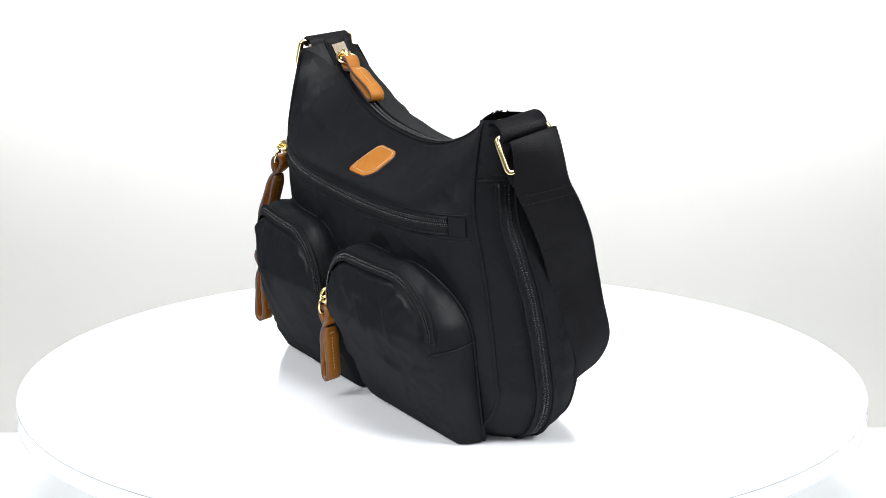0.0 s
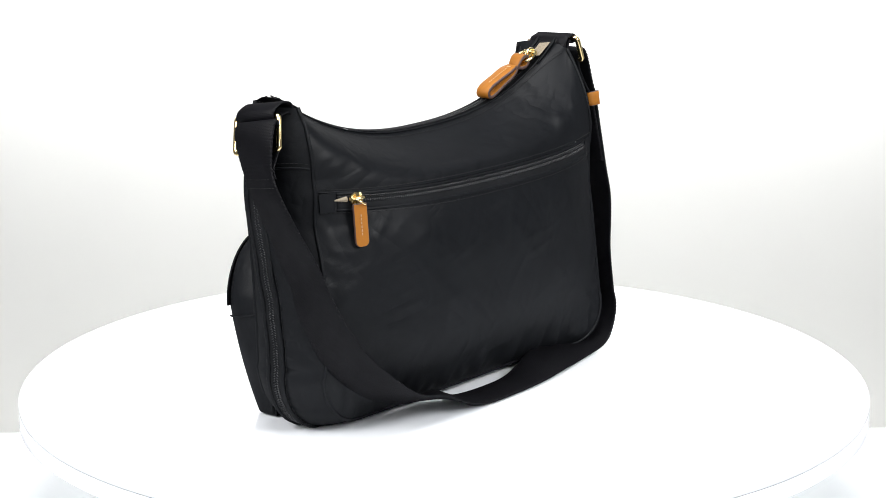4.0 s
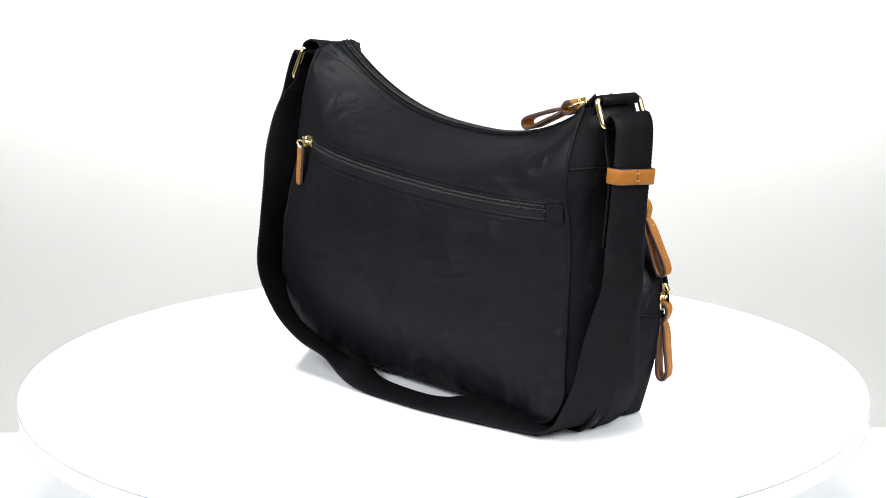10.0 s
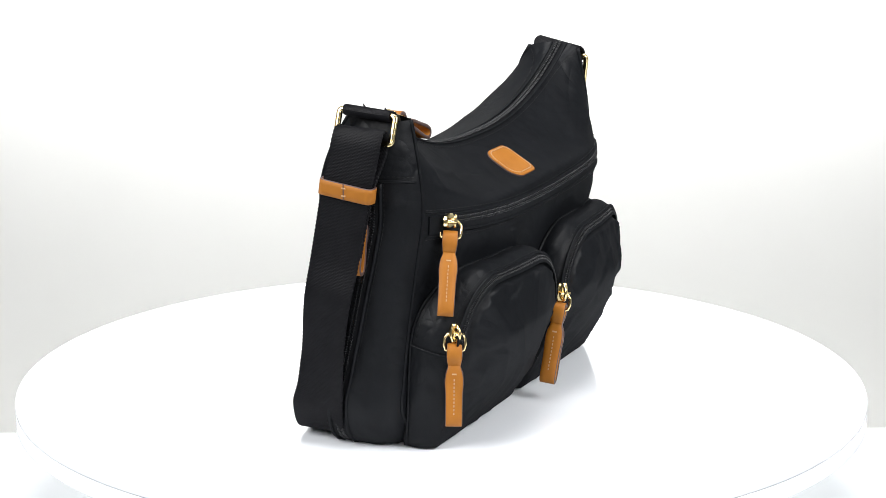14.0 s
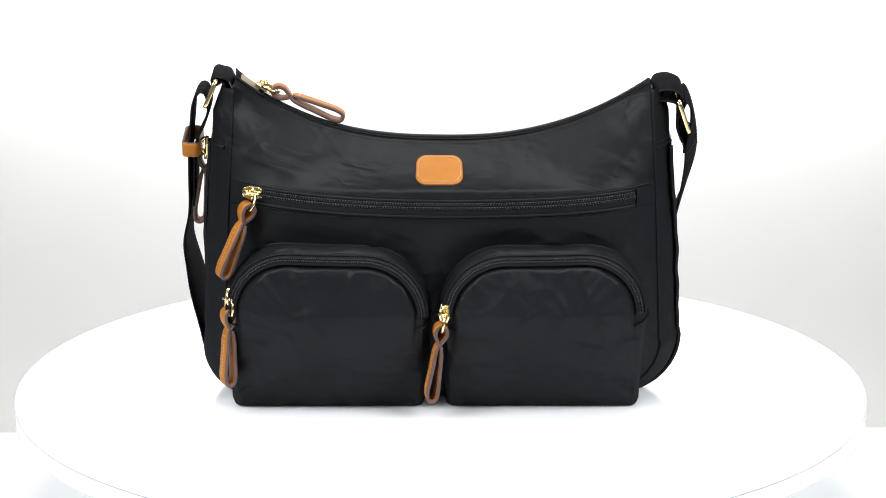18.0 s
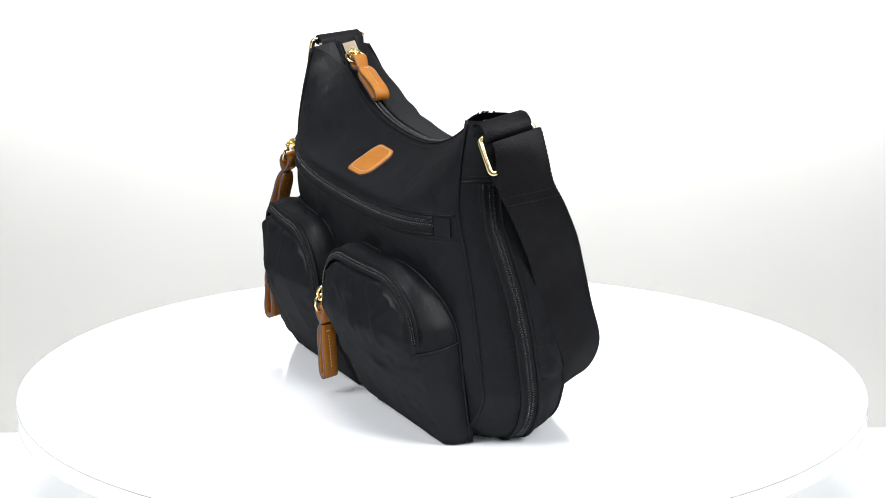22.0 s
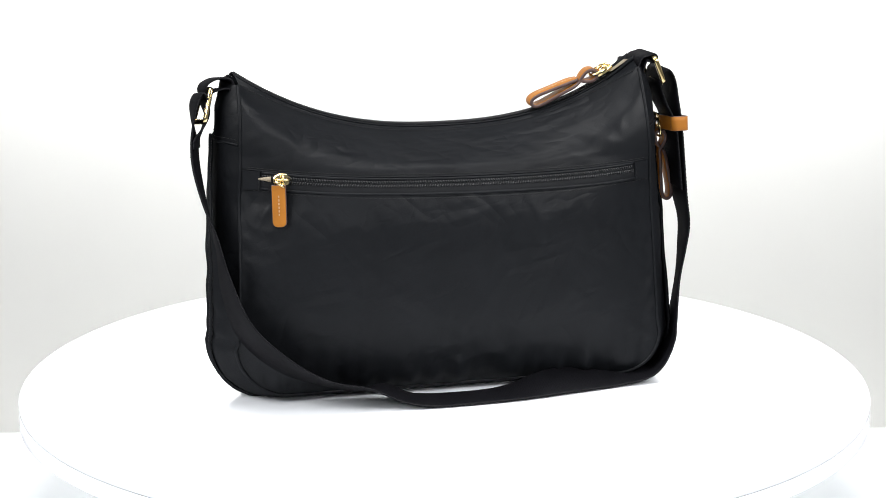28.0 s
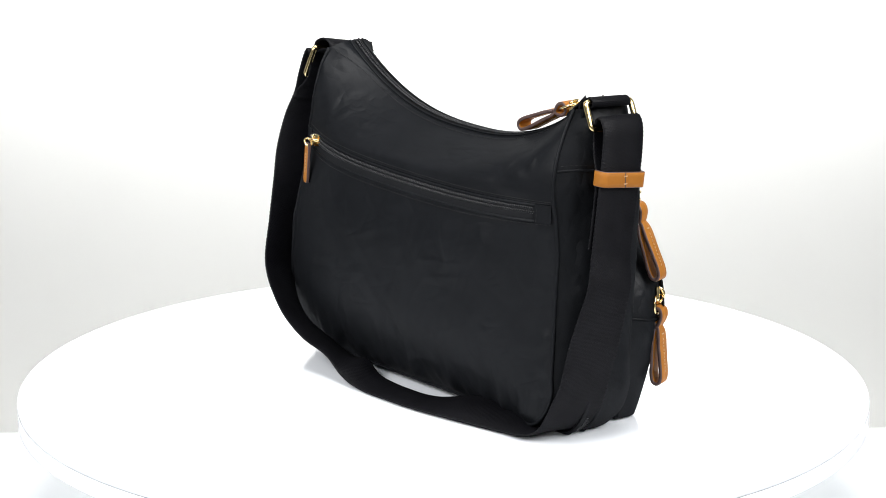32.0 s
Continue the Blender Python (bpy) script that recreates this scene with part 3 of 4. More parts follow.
# top zip
def top_zip(parent):
    yc = zip_y
    nu = 81
    verts, slots = [], []
    for i in range(nu):
        x = -0.1585 + 0.317 * i / (nu - 1)
        zt, yf, yb = z_top(x), body_y(x, z_edge(x), True), body_y(x, z_edge(x), False)
        a, d = yc(x) - 0.0062, yc(x) + 0.0062
        row = [(yf + (a - yf) * t, z_edge(x) + (zt - z_edge(x)) * math.sin(t * math.pi / 2)) for t in (0, 0.2, 0.4, 0.6, 0.8, 1)]
        row += [(a + 0.0004, zt - 0.0004), (yc(x), zt + 0.0004), (d - 0.0004, zt - 0.0004)]
        row += [(d + (yb - d) * t, z_edge(x) + (zt - z_edge(x)) * math.cos(t * math.pi / 2)) for t in (0, 0.5, 1)]
        verts += [(x, y, z) for y, z in row]
    nv = len(row)
    slots = [1 if 5 <= k % (nv - 1) <= 8 else 0 for k in range((nu - 1) * (nv - 1))]
    holder = build("top_closure", verts, grid_faces(nu, nv), [NYLON, TAPE], parent, slots=slots)
    up = lambda p: Vector((-2.6 * 0.048 / 0.158 * (abs(p.x) / 0.158) ** 1.6 * (1 if p.x > 0 else -1), 0, 1)).normalized()
    path = [Vector((x, yc(x), z_top(x) + 0.0010)) for x in np.linspace(-0.139, 0.157, 60)]
    zip_teeth(path, up, holder, 0.0020, 0.0028, 0.0010)
    xs60 = np.linspace(-0.158, 0.158, 60)
    for sg in (-1, 1):
        edge = [Vector((x, yc(x) + sg * 0.0062, z_top(x) + 0.0004)) for x in xs60]
        v, f = tube_data(edge, 0.0008, 8)
        build("hem", v, f, NYLON, holder)
    for face in (True, False):
        stitches([on_body(x * 0.985, z_edge(x * 0.985) - 0.0013, face, 0.0006) for x in xs60], holder)
    # open end of the zip: pale lining between two standing tape ends
    v = []
    for i in range(9):
        x = -0.1545 + 0.0135 * i / 8
        for j in range(5):
            c = j / 4
            v.append((x, yc(x) - 0.0040 + 0.0110 * c, z_top(x) + 0.0018 + 0.0020 * c))
    build("lining", v, grid_faces(9, 5), LINING, holder, "pale beige lining at the open zip end")
    for y0, y1, rise in ((0.0070, 0.0085, 0.0024), (-0.0085, -0.0090, 0.0008)):
        v = []
        for i in range(9):
            t = i / 8
            x = -0.1590 + 0.022 * t
            for dy in (0, 0.0008):
                v.append((x, yc(x) + y0 + dy, z_top(x) - 0.001))
                v.append((x, yc(x) + y1 + dy, z_top(x) + 0.002 + rise * (1 - t) ** 1.2))
        faces = []
        for i in range(8):
            a, b = 4 * i, 4 * (i + 1)
            faces += [(a, a + 1, b + 1, b), (a + 2, b + 2, b + 3, a + 3), (a + 1, a + 3, b + 3, b + 1), (a, b, b + 2, a + 2)]
        faces += [(0, 2, 3, 1), (32, 33, 35, 34)]
        build("tape_end", v, faces, NYLON, holder)
    p = Vector((-0.1385, yc(-0.1385), z_top(0.1385) + 0.0022))
    slider(parent, p, (-0.86, 0, 0.5), (0.5, 0, 0.86), 1.05)
    leather_pull(parent, (-0.1265, -0.0187, 0.2405), (0.92, 0, -0.385), length=0.054, flip=-1)


top_zip(bag)


# ends: pale lining and upper end panels with a seam
def gusset_line(side, c, z0, z1, lift=0.0):
    """Points down one end of the bag at the fraction c (a function of z) across the gusset."""
    out = []
    for z in np.linspace(z0, z1, 40):
        out.append(gusset_point(side, z, c(z) if callable(c) else c, lift))
    return out


for side in (-1, 1):
    v = []
    for i in range(7):
        for j in range(4):
            c, t = i / 6, j / 3
            yf, yb = edge_y(True, side * 0.16, 0.25), edge_y(False, side * 0.16, 0.25)
            c = 0.25 + 0.35 * c if side > 0 else 0.10 + 0.42 * c
            v.append((side * ((0.1605 if side > 0 else 0.1622) - 0.004 * t), yf + 0.003 + (yb - yf - 0.006) * c, (0.2505 if side < 0 else 0.2462) - (0.006 if side > 0 else 0.009) * t + 0.001 * math.sin(3 * c)))
    build("lining", v, grid_faces(7, 4), LINING, bag, "pale beige lining at the bag's end")
    pts = [gusset_point(side, 0.203 + 0.001 * math.sin(9 * c), c, 0.0004) for c in np.linspace(0.02, 0.98, 24)]
    v, f = tube_data(pts, 0.0010, 6)
    build("seam", v, f, NYLON, bag)
    stitches([gusset_point(side, 0.2065 + 0.001 * math.sin(9 * c), c, 0.0006) for c in np.linspace(0.03, 0.97, 24)], bag)


# expansion zip round the gusset
def side_zip(side, parent):
    cz = lambda z: (0.31 if side > 0 else 0.40) + 0.22 * (1 - min(max((z - 0.015) / 0.16, 0), 1))
    path = gusset_line(side, cz, 0.202, 0.004)
    nrm = lambda p: gusset_normal(side, p.z)
    holder = zip_tape(path, nrm, parent, 0.0062, 0.0006)
    zip_teeth(path, nrm, holder, 0.0019, 0.0029)
    for off in (-0.0068, 0.0068):
        lip(path, nrm, holder, off, 0.0016, 0.0010)
    for off in (-0.0095, 0.0095):
        stitches(shifted(path, nrm, off, 0.0006), holder)
    return holder


side_zip(1, bag)
side_zip(-1, bag)
p = gusset_point(-1, 0.198, 0.40, 0.0012)
slider(bag, p, (0, 0, 1), (-1, 0, 0), 1.1)
leather_pull(bag, (-0.1830, -0.0165, 0.1890), (-0.12, 0.04, -0.99), length=0.052)


# pockets
def pocket(x0, x1, folds, parent):
    cx, hw, top, r = (x0 + x1) / 2, (x1 - x0) / 2, 0.1268, 0.045
    half = [(hw - 0.004 * (1 - t) ** 2, 0.0015 + t * (top - r - 0.0015)) for t in np.linspace(0, 1, 20)]
    half += [(hw - r + r * math.cos(a), top - r + r * math.sin(a)) for a in np.linspace(0, math.pi / 2, 20)[1:]]
    half += [(x, top) for x in np.linspace(hw - r, 0, 8)[1:]]
    ring = half + [(-x, z) for x, z in reversed(half[:-1])]
    ring = [(cx + x, z) for x, z in ring]
    n = len(ring)
    bottom = [(cx + x, 0.0012) for x in np.linspace(-hw + 0.004, hw - 0.004, 26)[1:-1]]
    closed = ring + bottom
    m = len(closed)

    def y_zip(x, z):
        t = min(max(z / 0.085, 0), 1)
        return -0.0635 - (0.0200 + 0.0180 * (1 - min(abs(x) / 0.17, 1) ** 3)) * (t * (1.35 - 0.35 * t) + 1.8 * max(z - 0.085, 0))

    # surround: from the panel forward to the zip
    verts = []
    for i, (x, z) in enumerate(closed):
        nx, nz = (x - cx) / hw, max(0, (z - 0.08) / 0.05)
        g = 1.0 if i < n else 0.0
        bx, bz = x + 0.0042 * g * nx, z + 0.0060 * min(nz, 1) * g
        yb, yz = body_y(bx, max(bz, 0.008), True) + 0.002, y_zip(x, z)
        for k in range(13):
            t = k / 12
            h = math.sin(t ** 1.2 * math.pi) * 0.0022 * g
            q = Vector((bx + (x - bx) * t ** 3.6 + h * 0.6 * nx, yb + (yz - yb) * t, bz + (z - bz) * t ** 3.6 + h * min(nz, 1)))
            q += Vector((nx, 0, min(nz, 1))) * wrinkle((q.x, q.y + 5, q.z), 1.5) * g * math.sin(t * math.pi)
            verts.append((q.x, q.y, max(q.z, 0.0008)))
    band = verts
    holder = build("pocket", verts, grid_faces(m, 13, True), NYLON, parent, "bulging black nylon front pocket with an arched zip")
    # face: rings towards the middle; a flat tape under the zip, then a gathered hem
    fine = [Vector((q.x, q.y, 0)) for q in resample([(x, z, 0) for x, z in ring], 0.0022)]
    arc_n = len(fine)
    fine += [Vector((x, z, 0)) for x, z in bottom]
    mf, K = len(fine), 46
    verts, fz = [], 0.058
    lens = [0.0]
    for i in range(1, mf):
        lens.append(lens[-1] + (fine[i] - fine[i - 1]).length)
    seed = 3.1 if x0 < -0.1 else 8.7
    for i, q in enumerate(fine):
        x, z = q.x, q.y
        reach = math.hypot(x - cx, z - fz)
        arched = min(max((z - 0.060) / 0.025, 0), 1) * (1.0 if i < arc_n else 0.0)
        low = 1 - arched
        for k in range(K):
            s = 1 - (k / K) ** 1.35
            px, pz, d = cx + (x - cx) * s, fz + (z - fz) * s, (1 - s) * reach
            b = 1 - s ** 2.3
            yy = y_zip(px, pz) - 0.0140 * b * (0.55 + 0.45 * min(1, pz / 0.06))
            ga = noise.noise((lens[i] * 80 + seed, 0.4, 1.5)) + 0.5 * noise.noise((lens[i] * 210 + seed, 2.4, 1.5))
            hem = 0.0062 + 0.0012 * ga
            up = min(max((d - hem + 0.0010) / 0.0022, 0), 1)
            up = up * up * (3 - 2 * up)
            yy += arched * (0.0022 * min(1, d / 0.002) * (1 - up) - 0.0016 * up * math.exp(-max(d - hem, 0) / 0.012))
            yy -= arched * up * 0.0032 * ga * math.exp(-max(d - hem, 0) / (0.0085 + 0.006 * ga))
            yy -= low * 0.0032 * ga * math.exp(-d / 0.016) * min(1, d / 0.003)
            soft = min(1, d / 0.022)
            yy -= soft * (wrinkle((px + seed, 0.2, pz), 1.3) + 0.0016 * noise.noise((px * 15 + seed, pz * 17, 2.0)) + creases(px, pz, folds, 0.0055, 0.0024))
            verts.append((px, yy, max(pz, 0.0010)))
    verts.append((cx, y_zip(cx, fz) - 0.0140, fz))
    faces = grid_faces(mf, K, True)
    faces += [(i * K + K - 1, ((i + 1) % mf) * K + K - 1, len(verts) - 1) for i in range(mf)]
    build("pocket_face", verts, faces, NYLON, holder)
    # seam on the panel, zip along the arch
    flange = []
    for i, (x, z) in enumerate(ring):
        nx, nz = (x - cx) / hw, max(0, (z - 0.08) / 0.05)
        bx, bz = x + 0.0048 * nx, z + 0.0066 * min(nz, 1)
        flange.append(Vector((bx, body_y(bx, max(bz, 0.008), True) - 0.0010, max(bz, 0.003))))
    v, f = tube_data(resample(flange, 0.004), 0.0013, 8)
    build("piping", v, f, NYLON, holder)
    lo = 0.078
    arch = [Vector((x, y_zip(x, z) - 0.0004, z)) for x, z in ring if z > lo]
    out = lambda p: (Vector((0.55 * (p.x - cx) / hw, -1, 0.55 * max(0, (p.z - 0.07) / 0.06)))).normalized()
    tape = zip_tape(arch, out, parent, 0.0040, -0.0001)
    zip_teeth(arch, out, tape, 0.0014, 0.0019, 0.0009)
    lip(arch, out, tape, 0.0042, 0.0009, 0.0004)

    def on_band(i, k, lift):
        """A point of the strip between panel and zip, a little proud of it."""
        x, z = ring[i]
        out_way = Vector(((x - cx) / hw * (1 - min(1, max(0, (z - 0.095) / 0.032)) ** 2 * 0.4), 0, min(1, max(0, (z - 0.08) / 0.046)))).normalized()
        return Vector(band[i * 13 + k]) + out_way * lift

    arch_i = [i for i in range(n) if ring[i][1] > lo]
    for k in (2, 10):
        stitches([on_band(i, k, 0.0005) for i in arch_i], holder)
    # below the end of the zip a seam runs back to the piping, and stitches go down along it
    for sx in (-1, 1):
        k = min(range(n), key=lambda i: abs(ring[i][1] - lo) + (0 if (ring[i][0] - cx) * sx > 0 else 1))
        line = [on_band(k, c, 0.0007) + Vector((0, 0, 0.004 - 0.008 * c / 12)) for c in range(13)]
        line.append(line[-1] + Vector((-sx * 0.0050, -0.0008, -0.0020)))
        v, f = tube_data(line, 0.0009, 6)
        build("seam", v, f, NYLON, holder)
        down = [flange[i] + Vector((-sx * 0.0006, -0.0028, 0)) for i in range(n) if (ring[i][0] - cx) * sx > 0 and 0.012 < ring[i][1] < lo]
        if len(down) > 2:
            stitches(sorted(down, key=lambda q: q.z), holder)
    return holder, y_zip


FOLDS_A = [(-0.125, 0.125, -0.114, 0.108), (-0.114, 0.108, -0.089, 0.123), (-0.118, 0.080, -0.095, 0.090), (-0.040, 0.069, -0.019, 0.063), (-0.025, 0.078, -0.019, 0.063), (-0.137, 0.038, -0.135, 0.062),
           (-0.154, 0.068, -0.114, 0.075), (-0.050, 0.020, -0.025, 0.045)]
FOLDS_B = [(0.059, 0.124, 0.083, 0.108), (0.067, 0.104, 0.081, 0.109), (0.055, 0.069, 0.076, 0.058), (0.049, 0.077, 0.073, 0.096), (0.082, 0.098, 0.088, 0.075), (0.114, 0.094, 0.140, 0.105),
           (0.011, 0.060, 0.039, 0.064), (0.025, 0.028, 0.066, 0.039), (0.131, 0.041, 0.136, 0.067)]
pocket_a, yz_a = pocket(-0.1605, -0.0150, FOLDS_A, bag)
pocket_b, yz_b = pocket(0.0035, 0.1505, FOLDS_B, bag)
slider(bag, (-0.1595, -0.0795, 0.0925), (0, 0, -1), (-0.5, -0.85, 0), 1.1)
leather_pull(bag, (-0.1625, -0.0815, 0.0800), (-0.03, 0.0, -1.0), (0.4, -0.9, 0), length=0.056)
slider(bag, (0.0030, -0.0990, 0.0850), (-0.05, 0, -1), (-0.6, -0.8, 0), 1.1)
leather_pull(bag, (-0.0010, -0.0995, 0.0725), (-0.14, 0.10, -0.985), (0.15, -1, 0), length=0.058)


# leather patch
def patch(parent):
    cx, cz, hw, hh, r = -0.0022, 0.1862, 0.0178, 0.0141, 0.0080
    ring = []
    for qx, qz, a0 in ((1, 1, 0), (-1, 1, 90), (-1, -1, 180), (1, -1, 270)):
        for a in np.linspace(a0, a0 + 90, 9):
            x, z = qx * (hw - r) + r * math.cos(radians(a)), qz * (hh - r) + r * math.sin(radians(a))
            ring.append((x * (1.0 - 0.03 * z / hh), z * 0.585))
    n = len(ring)
    verts = []
    for s, lift in ((1.0, -0.0008), (1.0, 0.0010), (0.985, 0.0016), (0.95, 0.0018), (0.6, 0.0018), (0.2, 0.0018)):
        verts += [on_body(cx + x * s, cz + z * s, True, lift) for x, z in ring]
    slots = []
    for j in range(5):
        slots += [1 if j < 1 else 0] * n
    faces = [(j * n + i, j * n + (i + 1) % n, (j + 1) * n + (i + 1) % n, (j + 1) * n + i) for j in range(5) for i in range(n)] + [tuple(range(5 * n, 6 * n))]
    slots.append(0)
    ob = build("leather_patch", verts, faces, [LEATHER, LEATHER_EDGE], parent, "rounded tan leather patch with pale stitching", slots=slots)
    line = [on_body(cx + x * 0.90, cz + z * 0.86, True, 0.0020) for x, z in ring + ring[:1]]
    stitches(line, ob, PALE_THREAD, 0.0016, 0.0010, 0.00034, "pale thread stitches")
    oval = [on_body(cx + 0.0105 * math.cos(a), cz + 0.0040 * math.sin(a), True, 0.0017) for a in np.linspace(0, 2 * math.pi, 40)[:-1]]
    v, f = tube_data(oval, 0.0002, 6, True)
    pieces = [(v, f)]
    for k in range(5):
        c = on_body(cx - 0.0064 + 0.0032 * k, cz, True, 0.0018)
        n = surface_normal(True)(c)
        up = Vector((1, 0, 0)).cross(n)
        pieces.append(box_data(c, (0.0010, 0, 0), n * 0.00010, up.normalized() * 0.0016))
    v, f = joined(pieces)
    build("embossing", v, f, LEATHER, ob, "embossed oval mark in the leather", smooth=False)


patch(bag)


# rings, webbing loops and shoulder strap
def strap_piece(name, stations, parent, thick=0.0019, span=8, label=""):
    a = spline([s[0] for s in stations], span)
    b = spline([s[1] for s in stations], span)
    mids = [(p + q) / 2 for p, q in zip(a, b)]
    run = [0.0]
    for i in range(1, len(mids)):
        run.append(run[-1] + (mids[i] - mids[i - 1]).length)
    pts, wides = [], []
    for k, d in enumerate(np.linspace(0, run[-1], int(run[-1] / 0.0008) + 2)):
        i = min(max(int(np.searchsorted(run, d, side="right")) - 1, 0), len(mids) - 2)
        t = (d - run[i]) / max(run[i + 1] - run[i], 1e-9)
        p, q = a[i].lerp(a[i + 1], t), b[i].lerp(b[i + 1], t)
        pts.append((p + q) / 2)
        wides.append((q - p) / 2 * (1 + 0.010 * (1 if (k // 2) % 2 else -1)))
    v, f, s, uv = ribbon_data(pts, wides, thick)
    return build(name, v, f, WEBBING, parent, label, uvs=uv)


def flat_ring(parent, a, b, c, d):
    """A rectangular gold ring through four corners, with flat bars and rounded corners."""
    p = [Vector(q) for q in (a, b, c, d)]
    loop = []
    for i in range(4):
        q, before, after = p[i], p[i - 1], p[(i + 1) % 4]
        u, w = (before - q).normalized() * 0.003, (after - q).normalized() * 0.003
        for t in np.linspace(0, 1, 5):
            loop.append(q + u * (1 - t) ** 2 + w * t ** 2)
    n = (p[1] - p[0]).cross(p[3] - p[0]).normalized()
    m = len(loop)
    verts = []
    mid = sum(p, Vector()) / 4
    for i in range(m):
        t = (loop[(i + 1) % m] - loop[i - 1]).normalized()
        o = t.cross(n).normalized()
        for x, y in ((-1, -0.6), (-0.6, -1), (0.6, -1), (1, -0.6), (1, 0.6), (0.6, 1), (-0.6, 1), (-1, 0.6)):
            verts.append(loop[i] + n * x * 0.0018 + o * y * 0.0020)
    return build("strap_ring", verts, grid_faces(m, 8, True, True), GOLD, parent, "rectangular polished gold ring")


def loop_webbing(parent, side, bar, y0, y1, tilt):
    """The folded webbing that holds a ring to the bag's end."""
    bx, bz = bar
    zt = 0.2550 if side < 0 else 0.2495
    prof = [(0.1600, 0.2380), (0.1612, zt - 0.0070), (0.1640, zt - 0.0015), ((0.1645 + bx) / 2 + 0.0005, zt), (bx + 0.0006, max(bz + 0.0030, (bz + zt) / 2 + 0.0010)), (bx + 0.0032, bz + 0.0010),
            (bx + 0.0028, bz - 0.0024), (bx - 0.0005, bz - 0.0035), (bx - 0.0045, bz - 0.0015), (0.1655, zt - 0.0085), (0.1628, 0.2360)]
    pts = spline([(side * x, 0, z) for x, z in prof], 5)
    h = (y1 - y0) / 2
    pts = [Vector((p.x, (y0 + y1) / 2, p.z)) for p in pts]
    v, f, s, uv = ribbon_data(pts, [Vector((0, h, tilt * h))] * len(pts), 0.0018)
    return build("ring_loop", v, f, WEBBING, parent, "folded black webbing loop", uvs=uv)


flat_ring(bag, (-0.1725, 0.0040, 0.2545), (-0.1800, 0.0040, 0.2355), (-0.1805, -0.0400, 0.2325), (-0.1725, -0.0400, 0.2515))
flat_ring(bag, (0.1800, -0.0090, 0.2450), (0.1860, -0.0035, 0.2215), (0.1880, -0.0450, 0.2130), (0.1800, -0.0505, 0.2370))
loop_webbing(bag, -1, (0.1725, 0.2530), -0.0365, 0.0005, 0.07)
loop_webbing(bag, 1, (0.1800, 0.2415), -0.0480, -0.0110, 0.19)

# the strap, as its two edges from one ring to the other
# folded over the first ring
RING_TURN = [((0.1958, -0.0362, 0.1945), (0.1966, 0.0022, 0.2015)), ((0.1950, -0.0388, 0.2010), (0.1956, -0.0006, 0.2080)), ((0.1890, -0.0420, 0.2085), (0.1886, -0.0035, 0.2155)),
             ((0.1830, -0.0432, 0.2190), (0.1826, -0.0050, 0.2265)), ((0.1836, -0.0436, 0.2300), (0.1832, -0.0054, 0.2380)), ((0.1870, -0.0436, 0.2350), (0.1864, -0.0052, 0.2432)),
             ((0.1912, -0.0430, 0.2280), (0.1908, -0.0044, 0.2354)), ((0.1947, -0.0415, 0.2160), (0.1946, -0.0028, 0.2230)), ((0.1972, -0.0385, 0.1990), (0.1980, 0.0000, 0.2060))]
# down past the end of the bag
FALL = [((0.1972, -0.0290, 0.1800), (0.1987, 0.0092, 0.1880)), ((0.1942, -0.0150, 0.1500), (0.1937, 0.0215, 0.1630)), ((0.1880, -0.0042, 0.1200), (0.1850, 0.0315, 0.1380)),
        ((0.1830, 0.0085, 0.0890), (0.1770, 0.0420, 0.1075)), ((0.1690, 0.0235, 0.0560), (0.1625, 0.0565, 0.0735)), ((0.1405, 0.0315, 0.0305), (0.1335, 0.0640, 0.0455)),
        ((0.1045, 0.0275, 0.0150), (0.1045, 0.0640, 0.0275))]
# along the turntable behind the bag
FLOOR_RUN = [((0.0780, 0.0280, 0.0085), (0.0720, 0.0635, 0.0190)), ((0.0560, 0.0325, 0.0135), (0.0470, 0.0655, 0.0070)), ((0.0330, 0.0355, 0.0045), (0.0220, 0.0665, 0.0022)),
             ((-0.0080, 0.0370, 0.0030), (-0.0150, 0.0665, 0.0020)), ((-0.0400, 0.0345, 0.0045), (-0.0500, 0.0640, 0.0020)), ((-0.0800, 0.0265, 0.0130), (-0.0900, 0.0575, 0.0022)),
             ((-0.1200, 0.0180, 0.0100), (-0.1280, 0.0500, 0.0020)), ((-0.1540, 0.0090, 0.0060), (-0.1560, 0.0470, 0.0050)), ((-0.1725, 0.0030, 0.0090), (-0.1705, 0.0445, 0.0140))]
# up to the second ring
RISE = [((-0.1865, -0.0020, 0.0260), (-0.1800, 0.0418, 0.0320)), ((-0.1920, -0.0050, 0.0480), (-0.1835, 0.0360, 0.0480)), ((-0.1980, -0.0090, 0.0760), (-0.1870, 0.0300, 0.0780)),
        ((-0.2005, -0.0130, 0.1000), (-0.1930, 0.0260, 0.1020)), ((-0.2015, -0.0170, 0.1200), (-0.1975, 0.0220, 0.1220)), ((-0.1965, -0.0210, 0.1450), (-0.1965, 0.0180, 0.1450)),
        ((-0.1955, -0.0260, 0.1750), (-0.1955, 0.0130, 0.1750)), ((-0.1945, -0.0305, 0.2000), (-0.1945, 0.0090, 0.2000)), ((-0.1925, -0.0345, 0.2200), (-0.1925, 0.0050, 0.2200)),
        ((-0.1905, -0.0365, 0.2340), (-0.1905, 0.0025, 0.2355)), ((-0.1862, -0.0372, 0.2420), (-0.1862, 0.0018, 0.2435)), ((-0.1815, -0.0374, 0.2415), (-0.1815, 0.0016, 0.2430)),
        ((-0.1787, -0.0374, 0.2340), (-0.1787, 0.0016, 0.2355))]


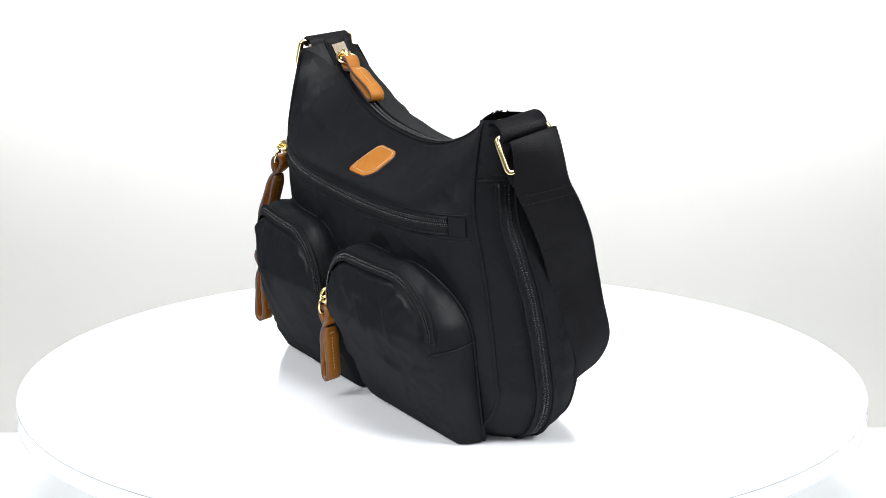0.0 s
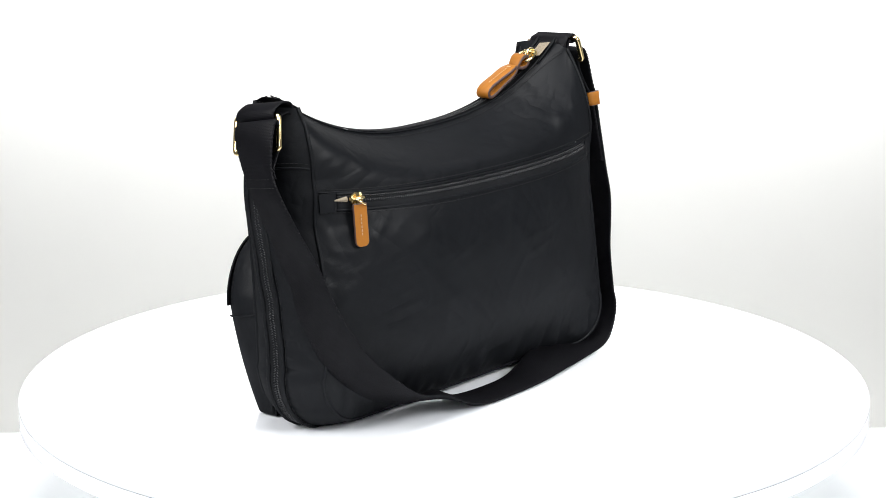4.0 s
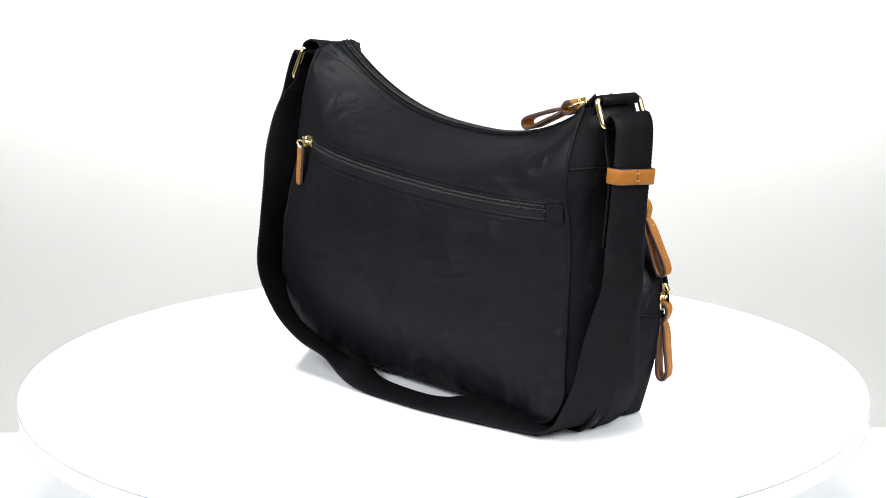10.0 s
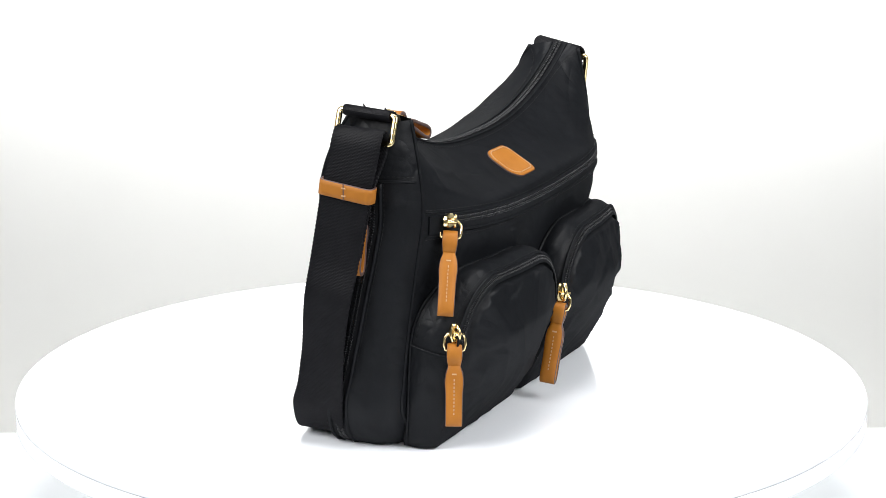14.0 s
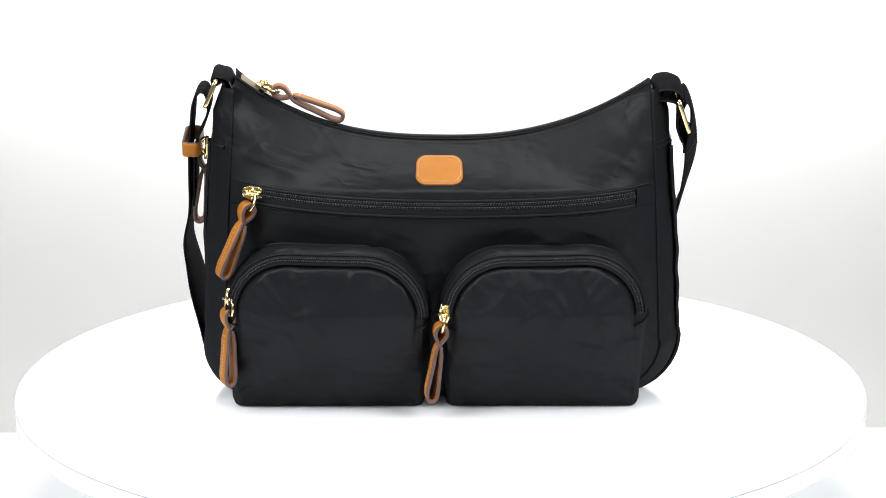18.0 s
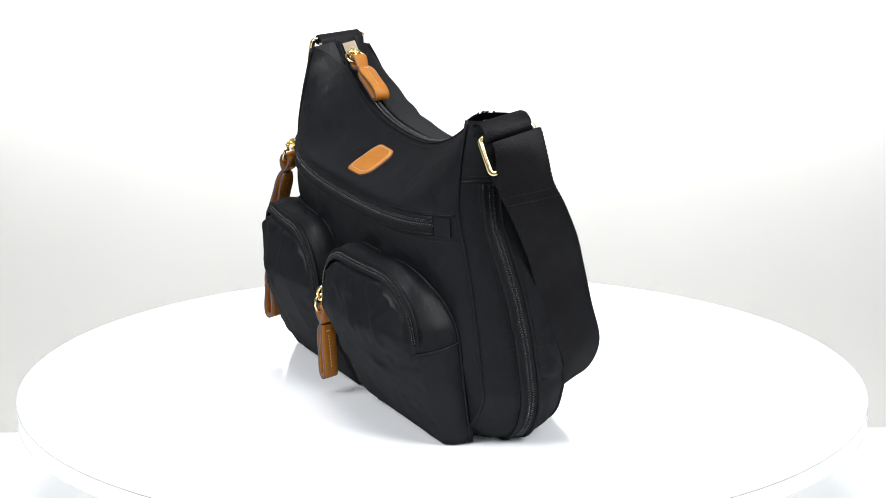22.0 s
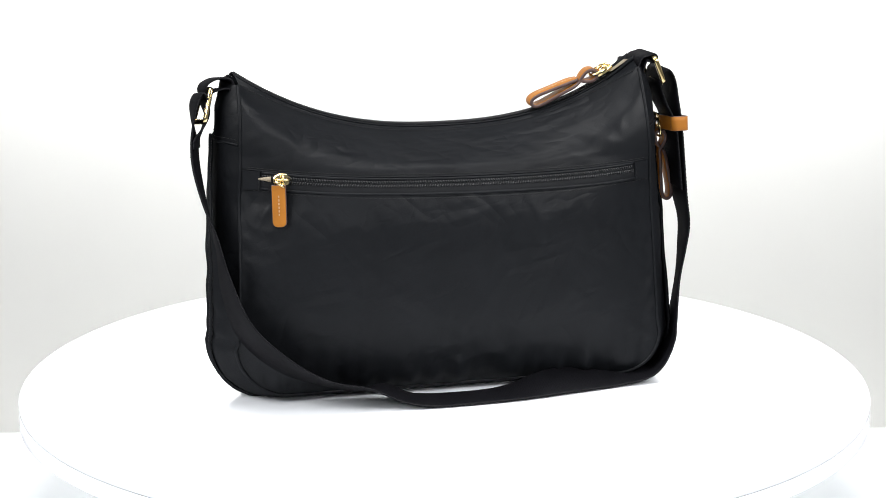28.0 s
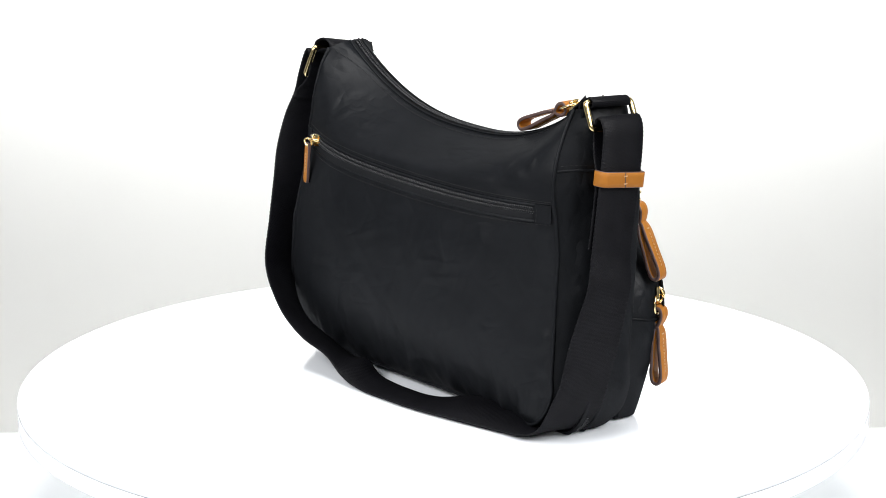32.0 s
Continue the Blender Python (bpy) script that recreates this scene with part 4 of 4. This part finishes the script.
def nearer(stations, by=0.0055, twist=0.0050):
    """Between the ring and the corner the strap hangs close to the bag's end, its front edge turned in."""
    out = []
    for a, b in stations:
        w = [min(max((z - 0.05) / 0.08, 0), 1) * min(max((0.230 - z) / 0.03, 0), 1) for z in (a[2], b[2])]
        out.append(((a[0] - (by + twist) * w[0], a[1], a[2]), (b[0] - (by - twist) * w[1], b[1], b[2])))
    return out


strap = strap_piece("shoulder_strap", nearer(RING_TURN + FALL) + FLOOR_RUN + RISE, bag, label="black nylon webbing shoulder strap that droops to the turntable")
# stitches through the turned-over end at one ring
for a, b in nearer((((0.1986, -0.0355, 0.1945), (0.1996, 0.0000, 0.2015)), ((0.1985, -0.0332, 0.1880), (0.1998, 0.0025, 0.1955)))):
    stitches([a, ((a[0] + b[0]) / 2 + 0.001, (a[1] + b[1]) / 2, (a[2] + b[2]) / 2), b], strap)
# the adjusting layer at the other ring
back_layer = [((-0.1787, -0.0374, 0.2340), (-0.1787, 0.0016, 0.2355)), ((-0.1795, -0.0365, 0.2260), (-0.1795, 0.0025, 0.2280)), ((-0.1830, -0.0345, 0.2160), (-0.1830, 0.0050, 0.2170)),
              ((-0.1895, -0.0310, 0.2010), (-0.1895, 0.0085, 0.2010)), ((-0.1915, -0.0260, 0.1750), (-0.1915, 0.0130, 0.1750)), ((-0.1925, -0.0215, 0.1500), (-0.1925, 0.0175, 0.1500))]
strap_piece("strap_end", back_layer, strap)


def keeper(parent):
    """The leather band round both layers of the strap."""
    loop = []
    cx, cy, hx, hy, r = -0.1932, -0.0112, 0.0060, 0.0202, 0.0042
    for qx, qy, a0 in ((1, 1, 0), (-1, 1, 90), (-1, -1, 180), (1, -1, 270)):
        for a in np.linspace(a0, a0 + 90, 7):
            x, y = cx + qx * (hx - r) + r * math.cos(radians(a)), cy + qy * (hy - r) + r * math.sin(radians(a))
            loop.append(Vector((x, y, 0.1995 + 0.13 * (y - cy))))
    loop.append(loop[0].copy())
    v, f, s, uv = ribbon_data(loop, [Vector((0, -0.0008, 0.0058))] * len(loop), 0.0021)
    ob = build("strap_keeper", v, f, [LEATHER, LEATHER_EDGE], parent, "tan leather keeper band", slots=s)
    x = cx - hx - 0.0010
    pieces = [box_data((x, cy, 0.1995 + dz), (0.0004, 0, 0), (0, 0.0016, 0), (0, 0, 0.0005)) for dz in (-0.0028, 0.0028)]
    v, f = joined(pieces)
    build("stitching", v, f, PALE_THREAD, ob, "pale thread stitches", smooth=False)
    v, f = box_data((x + 0.0002, cy, 0.1995), (0.0004, 0, 0), (0, 0.0004, 0), (0, 0, 0.0058))
    build("slit", v, f, LEATHER_EDGE, ob, smooth=False)


keeper(bag)


# ---- the turn of the table ----
def motions():
    turn = [(t, pose(0, 0, 0, 0, 0, -16.533 * (t - 18.0))) for t in range(0, 33)]
    walk(table_disc, turn)
    walk(bag, turn)


motions()
